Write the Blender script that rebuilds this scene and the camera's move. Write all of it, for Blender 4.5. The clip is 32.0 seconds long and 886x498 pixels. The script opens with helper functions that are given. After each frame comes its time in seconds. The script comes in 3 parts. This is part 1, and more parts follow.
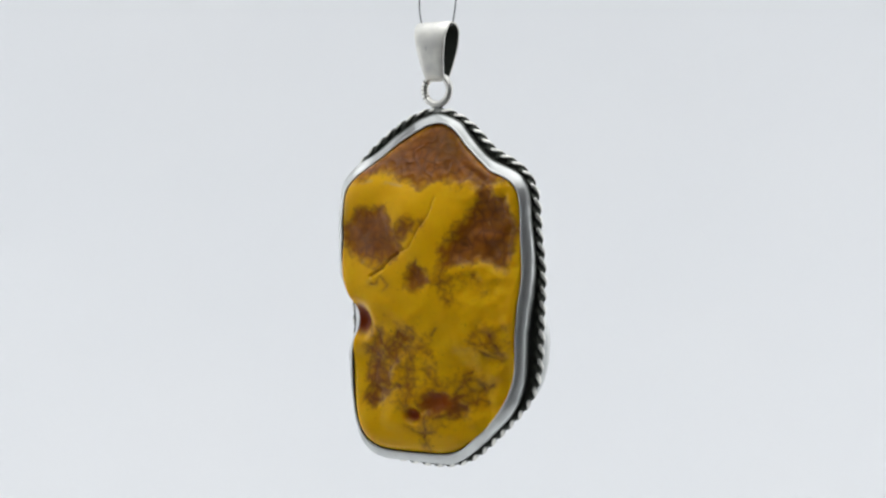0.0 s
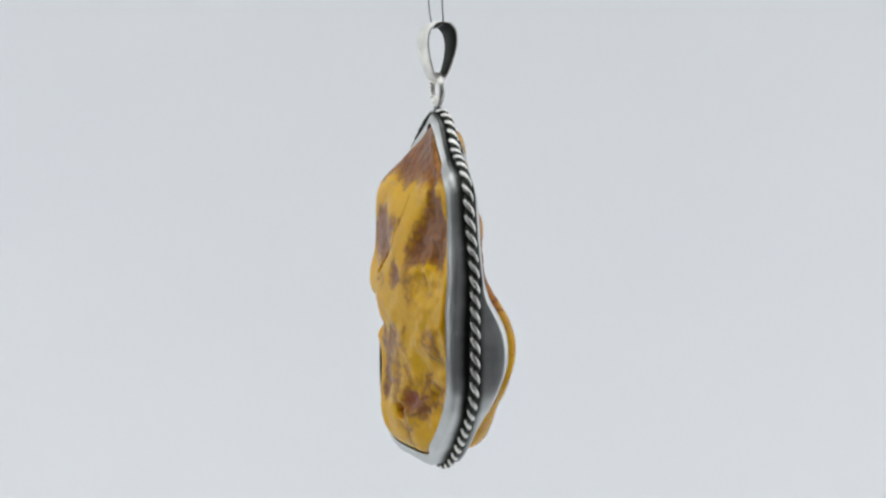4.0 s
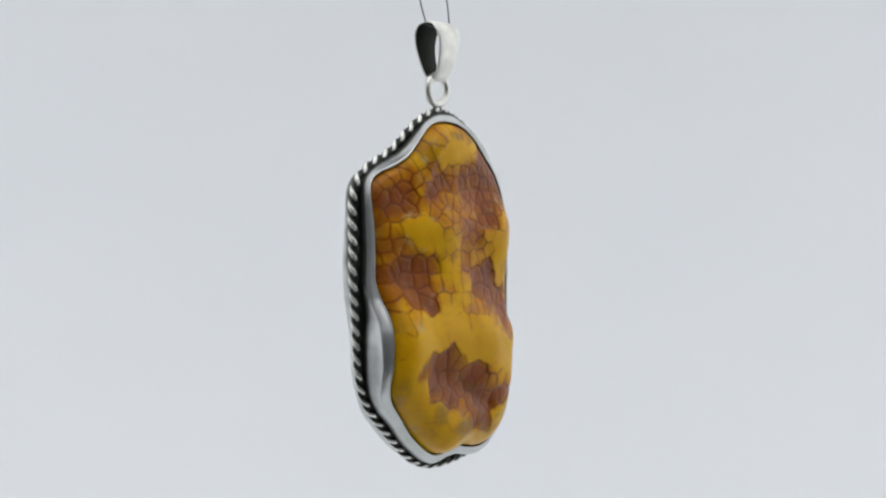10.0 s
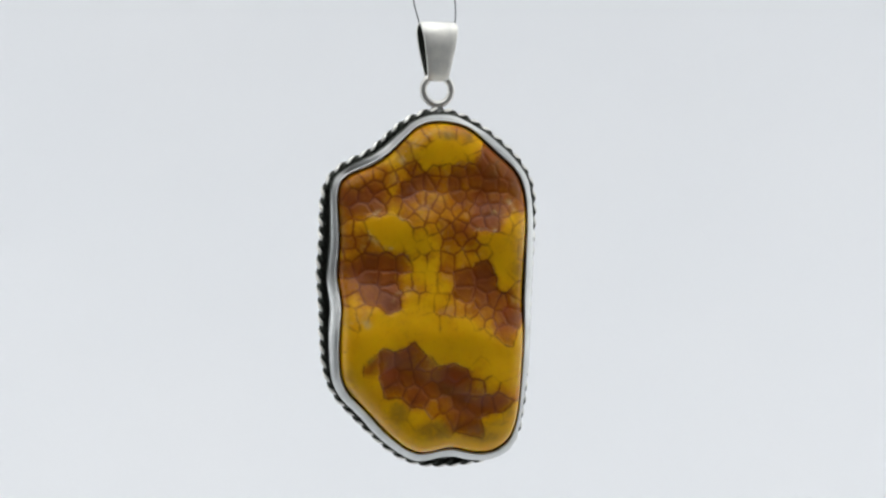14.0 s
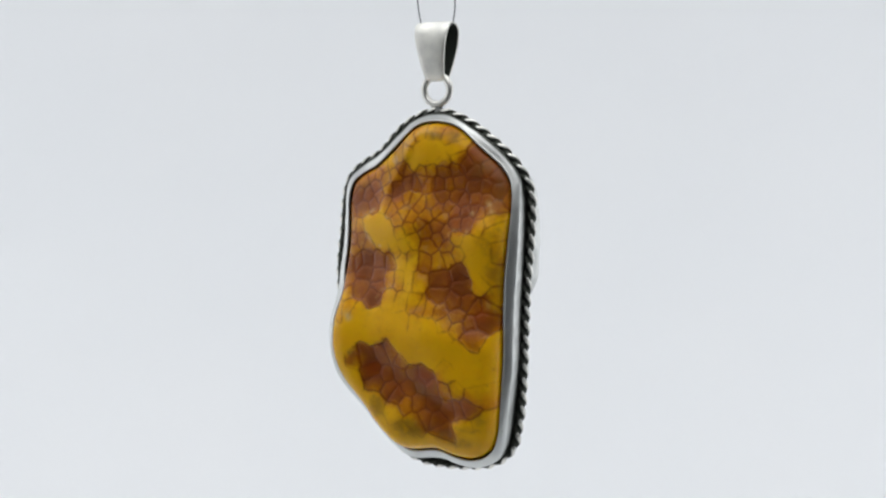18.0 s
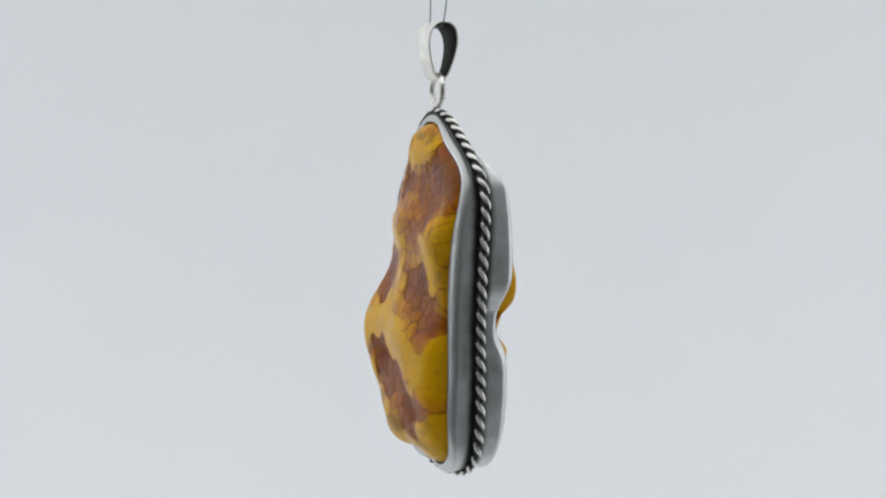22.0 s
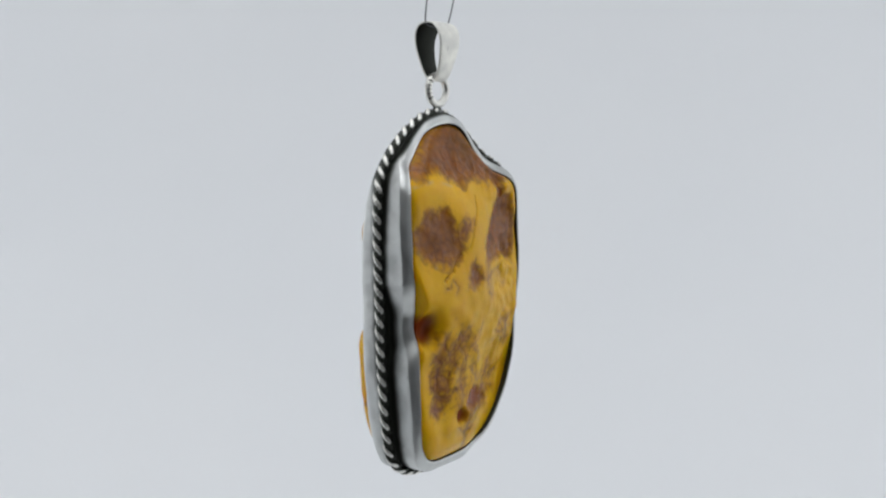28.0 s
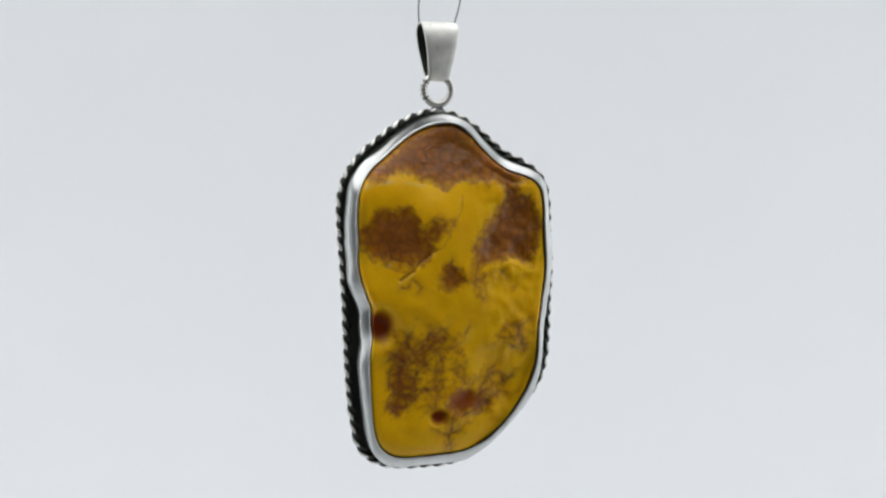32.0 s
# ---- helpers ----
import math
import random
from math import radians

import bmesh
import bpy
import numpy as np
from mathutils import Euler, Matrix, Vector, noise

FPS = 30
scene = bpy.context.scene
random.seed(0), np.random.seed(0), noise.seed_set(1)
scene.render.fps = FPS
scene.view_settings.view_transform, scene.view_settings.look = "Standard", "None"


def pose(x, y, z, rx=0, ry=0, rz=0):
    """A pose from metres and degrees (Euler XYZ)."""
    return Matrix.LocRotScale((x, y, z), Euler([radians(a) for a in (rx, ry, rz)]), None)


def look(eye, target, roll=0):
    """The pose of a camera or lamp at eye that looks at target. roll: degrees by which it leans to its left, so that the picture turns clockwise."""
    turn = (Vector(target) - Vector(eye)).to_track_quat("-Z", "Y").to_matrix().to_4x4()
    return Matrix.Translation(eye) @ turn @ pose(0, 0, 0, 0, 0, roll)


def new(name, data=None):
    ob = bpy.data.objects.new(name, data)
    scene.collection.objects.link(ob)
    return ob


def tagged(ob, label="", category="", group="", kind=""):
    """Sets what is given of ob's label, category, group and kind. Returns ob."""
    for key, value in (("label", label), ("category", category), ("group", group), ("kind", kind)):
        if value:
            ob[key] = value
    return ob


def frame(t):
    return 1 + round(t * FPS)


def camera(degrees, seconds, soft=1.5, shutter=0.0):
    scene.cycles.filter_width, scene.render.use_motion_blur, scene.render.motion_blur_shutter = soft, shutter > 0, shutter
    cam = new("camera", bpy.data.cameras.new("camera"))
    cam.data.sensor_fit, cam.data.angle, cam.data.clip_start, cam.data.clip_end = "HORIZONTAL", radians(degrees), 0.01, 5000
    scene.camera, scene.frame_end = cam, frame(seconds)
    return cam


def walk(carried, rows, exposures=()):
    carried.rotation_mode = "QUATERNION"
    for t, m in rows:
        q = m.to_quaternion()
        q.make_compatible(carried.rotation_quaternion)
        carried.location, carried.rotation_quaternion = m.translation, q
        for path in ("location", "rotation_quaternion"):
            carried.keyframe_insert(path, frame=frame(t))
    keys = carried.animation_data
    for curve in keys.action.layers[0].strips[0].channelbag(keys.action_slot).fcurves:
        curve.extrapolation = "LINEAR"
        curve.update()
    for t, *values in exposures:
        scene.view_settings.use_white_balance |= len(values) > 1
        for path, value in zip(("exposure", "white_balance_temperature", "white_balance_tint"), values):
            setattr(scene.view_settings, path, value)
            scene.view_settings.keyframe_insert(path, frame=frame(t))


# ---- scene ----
MM = 0.001
HANG = 0.16  # height of the pendant's middle above the table

# ---- camera: it stands still, a hand's width and a half from the pendant ----
cam = camera(41.891, 32.0, soft=2.3)
EYE = Vector((0.00083, -0.17363, 0.01281)) + Vector((0, 0, HANG))
AIM = EYE + Vector((0, math.cos(radians(4.30)), -math.sin(radians(4.30))))
walk(cam, [(0.0, look(EYE, AIM, -0.10)), (32.0, look(EYE, AIM, -0.10))],
     exposures=[(0.0, 0.0, 6500, 10), (1.2, 0.0, 6500, 10), (2.0, -0.06, 6485, 10), (3.0, -0.10, 6470, 10), (4.5, -0.20, 6440, 10), (6.0, -0.27, 6420, 10),
                (8.0, -0.31, 6420, 10), (9.0, -0.30, 6420, 10), (10.0, -0.17, 6440, 10), (11.0, -0.09, 6470, 10), (13.0, 0.0, 6500, 10), (19.0, 0.0, 6500, 10),
                (21.0, -0.09, 6470, 10), (23.0, -0.24, 6430, 10), (24.0, -0.23, 6420, 10), (28.0, -0.27, 6420, 10),
                (29.0, -0.21, 6450, 10), (30.0, -0.10, 6470, 10), (32.0, -0.05, 6490, 10)])

# the pendant's slow turn on its wire: seconds, degrees
TURN = [
    (0, 149.9), (0.5, 144.9), (1, 140.4), (1.5, 133.2), (2, 129.8), (2.5, 122.9), (3, 118.3), (3.5, 113.5), (5.5, 95.0), (6, 90.4),
    (6.5, 85.2), (7, 80.5), (7.5, 75.2), (8, 70.9), (8.5, 66.0), (9, 60.3), (9.5, 56.8), (10, 50.2), (10.5, 45.8), (11, 41.9), (11.5, 34.7),
    (12, 31.9), (12.5, 26.5), (13, 20.4), (13.5, 18.3), (14, 11.3), (14.5, 8.5), (16.5, -13.2), (17, -16.4), (17.5, -21.5), (18, -27.9),
    (18.5, -30.8), (19, -37.6), (19.5, -41.7), (20, -47.0), (20.5, -52.7), (21, -57.6), (21.5, -62.7), (22, -67.7), (22.5, -73.1),
    (23, -78.6), (23.5, -82.9), (24, -88.5), (24.5, -93.1), (25, -98.4), (25.5, -103.4), (27.5, -122.8), (28, -127.8), (28.5, -132.9),
    (29, -138.3), (29.5, -143.3), (30, -147.6), (30.5, -152.2), (31, -156.5), (31.5, -161.0), (32, -165.1)
]

# ---- light: a white photo tent with a soft panel above and one on either side ----
world = bpy.data.worlds.new("world")
scene.world = world
world.use_nodes = True
world.node_tree.nodes["Background"].inputs["Color"].default_value = (0.55, 0.6, 0.65, 1)
world.node_tree.nodes["Background"].inputs["Strength"].default_value = 0.05


def panel_light(name, eye, target, sx, sy, power, color=(0.992, 1.0, 1.01)):
    data = bpy.data.lights.new(name, "AREA")
    data.shape, data.size, data.size_y, data.energy, data.color = "RECTANGLE", sx, sy, power, color
    ob = new(name, data)
    ob.matrix_world = look(eye, target)
    return ob


panel_light("top_light", (0, -0.13, 0.54), (0, -0.13, 0), 0.60, 0.66, 2.12)
panel_light("side_light", (-0.40, 0.14, 0.24), (0, 0.14, 0.24), 0.42, 0.40, 0.40)
panel_light("side_light", (0.40, 0.14, 0.24), (0, 0.14, 0.24), 0.42, 0.40, 0.40)


# ---- materials ----
def material(name):
    m = bpy.data.materials.new(name)
    m.use_nodes = True
    nt = m.node_tree
    b = nt.nodes["Principled BSDF"]

    def node(kind, **inputs):
        n = nt.nodes.new(kind)
        for k, v in inputs.items():
            key = int(k[1:]) if k[0] == "i" and k[1:].isdigit() else k.replace("_", " ")
            if hasattr(v, "is_output"):
                nt.links.new(v, n.inputs[key])
            else:
                n.inputs[key].default_value = v
        return n

    def calc(op, a, b2=0.0, c=0.0, clamp=False):
        n = node("ShaderNodeMath", i0=a, i1=b2, i2=c)
        n.operation, n.use_clamp = op, clamp
        return n.outputs[0]

    def ramp(v, lo, hi, a=0.0, b2=1.0):
        n = node("ShaderNodeMapRange", Value=v, i1=lo, i2=hi, i3=a, i4=b2)
        n.interpolation_type = "SMOOTHSTEP"
        return n.outputs[0]

    def mix(f, a, b2, blend="MIX"):
        n = nt.nodes.new("ShaderNodeMix")
        n.data_type, n.blend_type = "RGBA", blend
        for i, v in ((0, f), (6, a), (7, b2)):
            if hasattr(v, "is_output"):
                nt.links.new(v, n.inputs[i])
            else:
                n.inputs[i].default_value = v if i == 0 else (*v, 1)
        return n.outputs[2]

    def attr(n):
        a = nt.nodes.new("ShaderNodeAttribute")
        a.attribute_name = n
        return a.outputs["Fac"]

    def noise_at(vec, scale, detail=3.0, rough=0.55, distort=0.0):
        return node("ShaderNodeTexNoise", Vector=vec, Scale=scale, Detail=detail, Roughness=rough, Distortion=distort).outputs

    def put(**kw):
        for k, v in kw.items():
            k = k.replace("_", " ")
            if hasattr(v, "is_output"):
                nt.links.new(v, b.inputs[k])
            else:
                b.inputs[k].default_value = (*v, 1) if k == "Base Color" else v

    def bump(height, strength, dist, normal=None):
        n = node("ShaderNodeBump", Height=height, Strength=strength, Distance=dist)
        if normal is not None:
            nt.links.new(normal, n.inputs["Normal"])
        return n.outputs[0]

    coords = nt.nodes.new("ShaderNodeTexCoord").outputs["Object"]
    return m, node, calc, ramp, mix, attr, noise_at, put, bump, coords


def paper_material():
    m, node, calc, ramp, mix, attr, noise_at, put, bump, co = material("white_paper")
    n = noise_at(co, 9.0, 2.0)[0]
    put(Base_Color=mix(n, (0.80, 0.82, 0.84), (0.84, 0.85, 0.86)), Roughness=0.85,
        Normal=bump(noise_at(co, 2500.0, 2.0)[0], 0.1, 0.0002))
    return m


def matte_material(name, low, high):
    m, node, calc, ramp, mix, attr, noise_at, put, bump, co = material(name)
    n = noise_at(co, 14.0, 4.0)[0]
    put(Base_Color=mix(n, low, high), Roughness=0.9)
    return m


def silver_material(name, rough=0.22, tone=(0.80, 0.80, 0.79)):
    """Hand-worked silver, darkened by an attribute that holds both blackening and painted shade."""
    m, node, calc, ramp, mix, attr, noise_at, put, bump, co = material(name)
    cloud = noise_at(co, 260.0, 4.0)[0]
    fine = noise_at(co, 2600.0, 3.0)[0]
    dark_mask = ramp(calc("ADD", attr("oxide"), calc("MULTIPLY", calc("SUBTRACT", cloud, 0.5), 0.35)), 0.25, 0.95)
    spots = ramp(noise_at(co, 900.0, 2.0)[0], 0.68, 0.78)
    clean = mix(calc("MULTIPLY", ramp(cloud, 0.3, 0.7), 0.5), tone, (0.48, 0.48, 0.47))
    clean = mix(calc("MULTIPLY", spots, 0.55), clean, (0.35, 0.35, 0.34))
    put(Base_Color=mix(dark_mask, clean, (0.050, 0.054, 0.046)), Metallic=1.0,
        Roughness=calc("ADD", rough, calc("ADD", calc("MULTIPLY", cloud, 0.12), calc("MULTIPLY", dark_mask, 0.12))),
        Normal=bump(fine, 0.14, 0.00006, bump(cloud, 0.4, 0.0003)))
    return m


def wire_material():
    m, node, calc, ramp, mix, attr, noise_at, put, bump, co = material("steel_wire")
    put(Base_Color=(0.16, 0.165, 0.17), Metallic=0.8, Roughness=0.4)
    return m


def amber_material(name, crackle):
    """Butterscotch amber with a brown weathered crust in patches; the crust is crazed into cells (crackle) or blotched."""
    m, node, calc, ramp, mix, attr, noise_at, put, bump, co = material(name)
    warp = node("ShaderNodeVectorMath", i0=noise_at(co, 190.0, 3.0)[1], i1=(0.5, 0.5, 0.5))
    warp.operation = "SUBTRACT"
    sway = node("ShaderNodeVectorMath", i0=warp.outputs[0])
    sway.operation = "SCALE"
    sway.inputs["Scale"].default_value = 0.0016 if crackle else 0.0028
    bent = node("ShaderNodeVectorMath", i0=co, i1=sway.outputs[0]).outputs[0]
    tone, gap = attr("tone"), attr("gap")
    blot = noise_at(bent, 330.0, 2.5, 0.5)[0]
    grain = noise_at(co, 1500.0, 4.0, 0.65)[0]
    soft = noise_at(co, 75.0, 3.0)[0]
    pat = calc("ADD", attr("patina"), calc("MULTIPLY", calc("SUBTRACT", blot, 0.5), 0.7 if crackle else 0.8))
    pat = calc("ADD", pat, calc("MULTIPLY", calc("SUBTRACT", grain, 0.5), 0.16 if crackle else 0.26))
    if crackle:
        pat = calc("ADD", pat, calc("MULTIPLY", calc("SUBTRACT", tone, 0.5), 0.12))
        pat = calc("ADD", pat, calc("MULTIPLY", calc("SUBTRACT", noise_at(bent, 140.0, 3.0, 0.6)[0], 0.5), 0.45))
    stain = ramp(pat, 0.22 if crackle else 0.24, 0.62 if crackle else 0.74)
    crust = ramp(pat, 0.44 if crackle else 0.46, 1.0 if crackle else 1.25)
    near = ramp(pat, 0.10 if crackle else 0.24, 0.5)
    width = ramp(noise_at(co, 240.0, 3.0)[0], 0.3, 0.7, 0.12 if crackle else 0.20, 0.28 if crackle else 0.40)
    core = calc("SUBTRACT", 1.0, calc("DIVIDE", gap, width), clamp=True)
    halo = ramp(gap, 0.0, 0.36 if crackle else 0.75, 1.0, 0.0)
    crack = calc("MULTIPLY", core, near)
    crack = calc("MULTIPLY", crack, ramp(noise_at(co, 150.0, 3.0)[0], 0.36, 0.6, 0.65, 1.0) if crackle else calc("MULTIPLY", ramp(noise_at(co, 260.0, 3.0, 0.6)[0], 0.36, 0.60, 0.3, 0.95), ramp(pat, 0.4, 0.8, 0.45, 1.0)))
    ridge = calc("ABSOLUTE", calc("SUBTRACT", noise_at(co, 230.0, 1.5, 0.5, 0.3)[0], 0.5))
    twig = calc("ABSOLUTE", calc("SUBTRACT", noise_at(co, 520.0, 1.0, 0.5, 0.5)[0], 0.5))
    vein = calc("MAXIMUM", ramp(ridge, 0.0, 0.06, 1.0, 0.0), ramp(twig, 0.0, 0.09, 0.7, 0.0))
    vein = calc("MULTIPLY", calc("MULTIPLY", vein, ramp(pat, 0.16, 0.6)), ramp(noise_at(co, 300.0, 3.0, 0.6)[0], 0.34, 0.62))
    yellow = mix(soft, (0.68, 0.350, 0.003), (0.82, 0.470, 0.006)) if crackle else mix(soft, (0.70, 0.372, 0.003), (0.84, 0.490, 0.006))
    yellow = mix(calc("MULTIPLY", ramp(noise_at(bent, 160.0, 4.0, 0.6)[0], 0.4, 0.7), 0.35), yellow, (0.60, 0.275, 0.006))
    yellow = mix(calc("MULTIPLY", ramp(grain, 0.52, 0.8), 0.3), yellow, (0.52, 0.24, 0.008))
    speck = calc("MULTIPLY", ramp(noise_at(co, 1100.0, 3.0, 0.7)[0], 0.6, 0.72), ramp(attr("patina"), 0.02, 0.4))
    yellow = mix(calc("MULTIPLY", speck, 0.6), yellow, (0.17, 0.07, 0.012))
    olive = calc("MULTIPLY", ramp(noise_at(bent, 120.0, 4.0, 0.6)[0], 0.56, 0.72), ramp(grain, 0.3, 0.6))
    yellow = mix(calc("MULTIPLY", olive, 0.4 if crackle else 0.15), yellow, (0.34, 0.19, 0.02))
    orange = mix(tone, (0.38, 0.118, 0.004), (0.62, 0.255, 0.005)) if crackle else mix(blot, (0.30, 0.104, 0.003), (0.50, 0.215, 0.004))
    brown = mix(tone, (0.185, 0.043, 0.004), (0.34, 0.086, 0.005)) if crackle else mix(ramp(blot, 0.32, 0.68), (0.155, 0.043, 0.007), (0.33, 0.108, 0.011))
    col = mix(stain, yellow, orange)
    col = mix(crust, col, brown)
    col = mix(calc("MULTIPLY", calc("MULTIPLY", halo, near), 0.5), col, (0.25, 0.058, 0.005) if crackle else (0.20, 0.070, 0.016))
    col = mix(calc("MULTIPLY", crack, 0.68 if crackle else 0.6), col, (0.11, 0.020, 0.004) if crackle else (0.10, 0.034, 0.014))
    col = mix(calc("MULTIPLY", vein, 0.2 if crackle else 0.25), col, (0.12, 0.032, 0.014))
    shell = calc("MULTIPLY", ramp(pat, 0.40, 0.52), ramp(pat, 0.52, 0.66, 1.0, 0.0))
    shell = calc("MULTIPLY", shell, ramp(noise_at(co, 420.0, 4.0, 0.6)[0], 0.50, 0.66))
    col = mix(calc("MULTIPLY", shell, 0.22 if crackle else 0.06), col, (0.72, 0.46, 0.16))
    col = mix(calc("MULTIPLY", calc("MULTIPLY", attr("grime"), 0.85), ramp(noise_at(bent, 420.0, 4.0, 0.6)[0], 0.36, 0.60, 0.3, 1.0)), col, (0.17, 0.090, 0.016))
    col = mix(calc("MULTIPLY", attr("chalk"), ramp(noise_at(bent, 480.0, 4.0, 0.65)[0], 0.42, 0.62)), col, (0.62, 0.42, 0.15))
    col = mix(calc("MULTIPLY", attr("fissure"), ramp(noise_at(co, 700.0, 3.0, 0.6)[0], 0.3, 0.6, 0.35, 1.0)), col, (0.15, 0.050, 0.022))
    col = mix(attr("pit"), col, (0.27, 0.045, 0.004))
    col = mix(attr("hollow"), col, (0.20, 0.030, 0.003))
    relief = calc("SUBTRACT", calc("MULTIPLY", blot, 0.8), calc("MULTIPLY", crack, 0.12))
    put(Base_Color=col, Roughness=calc("ADD", 0.19, calc("ADD", calc("MULTIPLY", crust, 0.10), calc("MULTIPLY", grain, 0.08))),
        Specular_IOR_Level=calc("ADD", 0.14, calc("MULTIPLY", crust, 0.10)), Subsurface_Weight=0.4, Subsurface_Radius=(0.0017, 0.0010, 0.0003), Subsurface_Scale=1.0,
        Normal=bump(grain, 0.08, 0.0001, bump(relief, 0.25, 0.0004)))
    return m


PAPER, WIRE = paper_material(), wire_material()
DARK_MATTE = matte_material("dark_matte", (0.035, 0.037, 0.04), (0.06, 0.062, 0.065))
GREY_MATTE = matte_material("grey_matte", (0.28, 0.285, 0.29), (0.36, 0.365, 0.37))
SILVER = silver_material("worked_silver", 0.36, (0.62, 0.635, 0.62))
BRIGHT = silver_material("polished_silver", 0.36, (0.82, 0.81, 0.75))
SATIN = silver_material("satin_silver", 0.56, (0.90, 0.89, 0.83))
AMBER_SMOOTH = amber_material("amber_smooth_side", False)
AMBER_CRAZED = amber_material("amber_crazed_side", True)


# ---- mesh helpers ----
def mesh_object(name, verts, faces, mat, parent=None, label="", attrs=(), smooth=True):
    me = bpy.data.meshes.new(name)
    me.from_pydata([tuple(v) for v in verts], [], [tuple(f) for f in faces])
    me.materials.append(mat)
    for key, values in attrs:
        a = me.attributes.new(key, "FLOAT", "POINT")
        a.data.foreach_set("value", np.asarray(values, dtype=np.float32))
    if smooth:
        me.polygons.foreach_set("use_smooth", [True] * len(me.polygons))
    me.update()
    ob = new(name, me)
    ob.parent = parent
    if label:
        tagged(ob, label)
    return ob


def rings_to_faces(rows, cols, wrap_rows=False, wrap_cols=True, flip=False):
    out = []
    for i in range(rows if wrap_rows else rows - 1):
        j2 = (i + 1) % rows
        for j in range(cols if wrap_cols else cols - 1):
            k = (j + 1) % cols
            q = (i * cols + j, i * cols + k, j2 * cols + k, j2 * cols + j)
            out.append(q[::-1] if flip else q)
    return out


def closed_spline(points, per=24):
    """A smooth closed curve through a few control points."""
    p = np.array(points, float)
    a, b, c, d = np.roll(p, 1, 0), p, np.roll(p, -1, 0), np.roll(p, -2, 0)
    t = np.linspace(0, 1, per, endpoint=False)[None, :, None]
    a, b, c, d = (v[:, None, :] for v in (a, b, c, d))
    q = 0.5 * (2 * b + (c - a) * t + (2 * a - 5 * b + 4 * c - d) * t ** 2 + (3 * b - a - 3 * c + d) * t ** 3)
    return q.reshape(-1, p.shape[1])


def tube(path, radius, sides=10, closed=False, twist_ref=(0, 1, 0)):
    """Verts and faces of a round tube along a path; radius is a number or one for each point."""
    p = np.array(path, float)
    n = len(p)
    t = np.roll(p, -1, 0) - np.roll(p, 1, 0) if closed else np.gradient(p, axis=0)
    t /= np.linalg.norm(t, axis=1, keepdims=True)
    ref = np.array(twist_ref, float)
    u = np.cross(t, ref)
    u /= np.linalg.norm(u, axis=1, keepdims=True) + 1e-12
    v = np.cross(t, u)
    r = np.broadcast_to(np.asarray(radius, float), (n,))
    a = np.linspace(0, 2 * np.pi, sides, endpoint=False)
    verts = (p[:, None, :] + r[:, None, None] * (np.cos(a)[None, :, None] * u[:, None, :] + np.sin(a)[None, :, None] * v[:, None, :])).reshape(-1, 3)
    faces = rings_to_faces(n, sides, wrap_rows=closed)
    if not closed:
        faces += [tuple(range(sides))[::-1], tuple(range((n - 1) * sides, n * sides))]
    return verts, faces


# ---- the photo tent ----
def sweep_backdrop():
    """White paper that lies on the table and curves up behind the pendant."""
    prof = [(-0.17, 0.0), (-0.05, 0.0), (0.1, 0.0)]
    prof += [(0.1 + 0.3 * math.sin(a), 0.3 - 0.3 * math.cos(a)) for a in np.linspace(0.06, math.pi / 2, 24)]
    prof += [(0.4, 0.42), (0.4, 0.56)]
    under = [(y + 0.002, z - 0.002) for y, z in prof][::-1]
    loop = prof + under
    verts = [(x, y, z) for x in (-0.42, 0.42) for y, z in loop]
    n = len(loop)
    faces = [(i, (i + 1) % n, n + (i + 1) % n, n + i) for i in range(n)]
    ob = mesh_object("backdrop", verts, faces, PAPER)
    return tagged(ob, "seamless white paper backdrop curving up behind the pendant", "backdrop", kind="structure")


def slab(name, lo, hi, mat, label, category):
    bm = bmesh.new()
    bmesh.ops.create_cube(bm, size=1)
    for v in bm.verts:
        v.co = Vector([lo[i] if v.co[i] < 0 else hi[i] for i in range(3)])
    me = bpy.data.meshes.new(name)
    bm.to_mesh(me)
    bm.free()
    me.materials.append(mat)
    return tagged(new(name, me), label, category, kind="structure")


sweep_backdrop()
for x0, x1, where in ((-0.44, -0.422, "west"), (0.422, 0.44, "east")):
    slab("wall_" + where, (x0, -0.26, -0.01), (x1, 0.42, 0.56), PAPER, "plain white fabric side wall of a photo tent", "wall")
    # unseen grey panel on either side, added to tone the silver's reflections
    slab("grey_panel_" + where, (x0, -0.5, -0.01), (x1, -0.26, 0.56), GREY_MATTE, "unseen grey panel, added for the silver to reflect", "curtain")
slab("ceiling", (-0.44, -0.5, 0.562), (0.44, 0.42, 0.58), PAPER, "plain white fabric top of a photo tent", "ceiling")
# unseen dark panel and slab, added so that the silver mirrors a dark front
slab("wall_south", (-0.44, -0.52, -0.01), (0.44, -0.502, 0.58), DARK_MATTE, "unseen dark panel standing in for the dark room behind the camera", "wall")
slab("floor", (-0.44, -0.5, -0.03), (0.44, 0.42, -0.012), DARK_MATTE, "unseen dark slab below the paper, added to darken the silver's reflections", "floor")

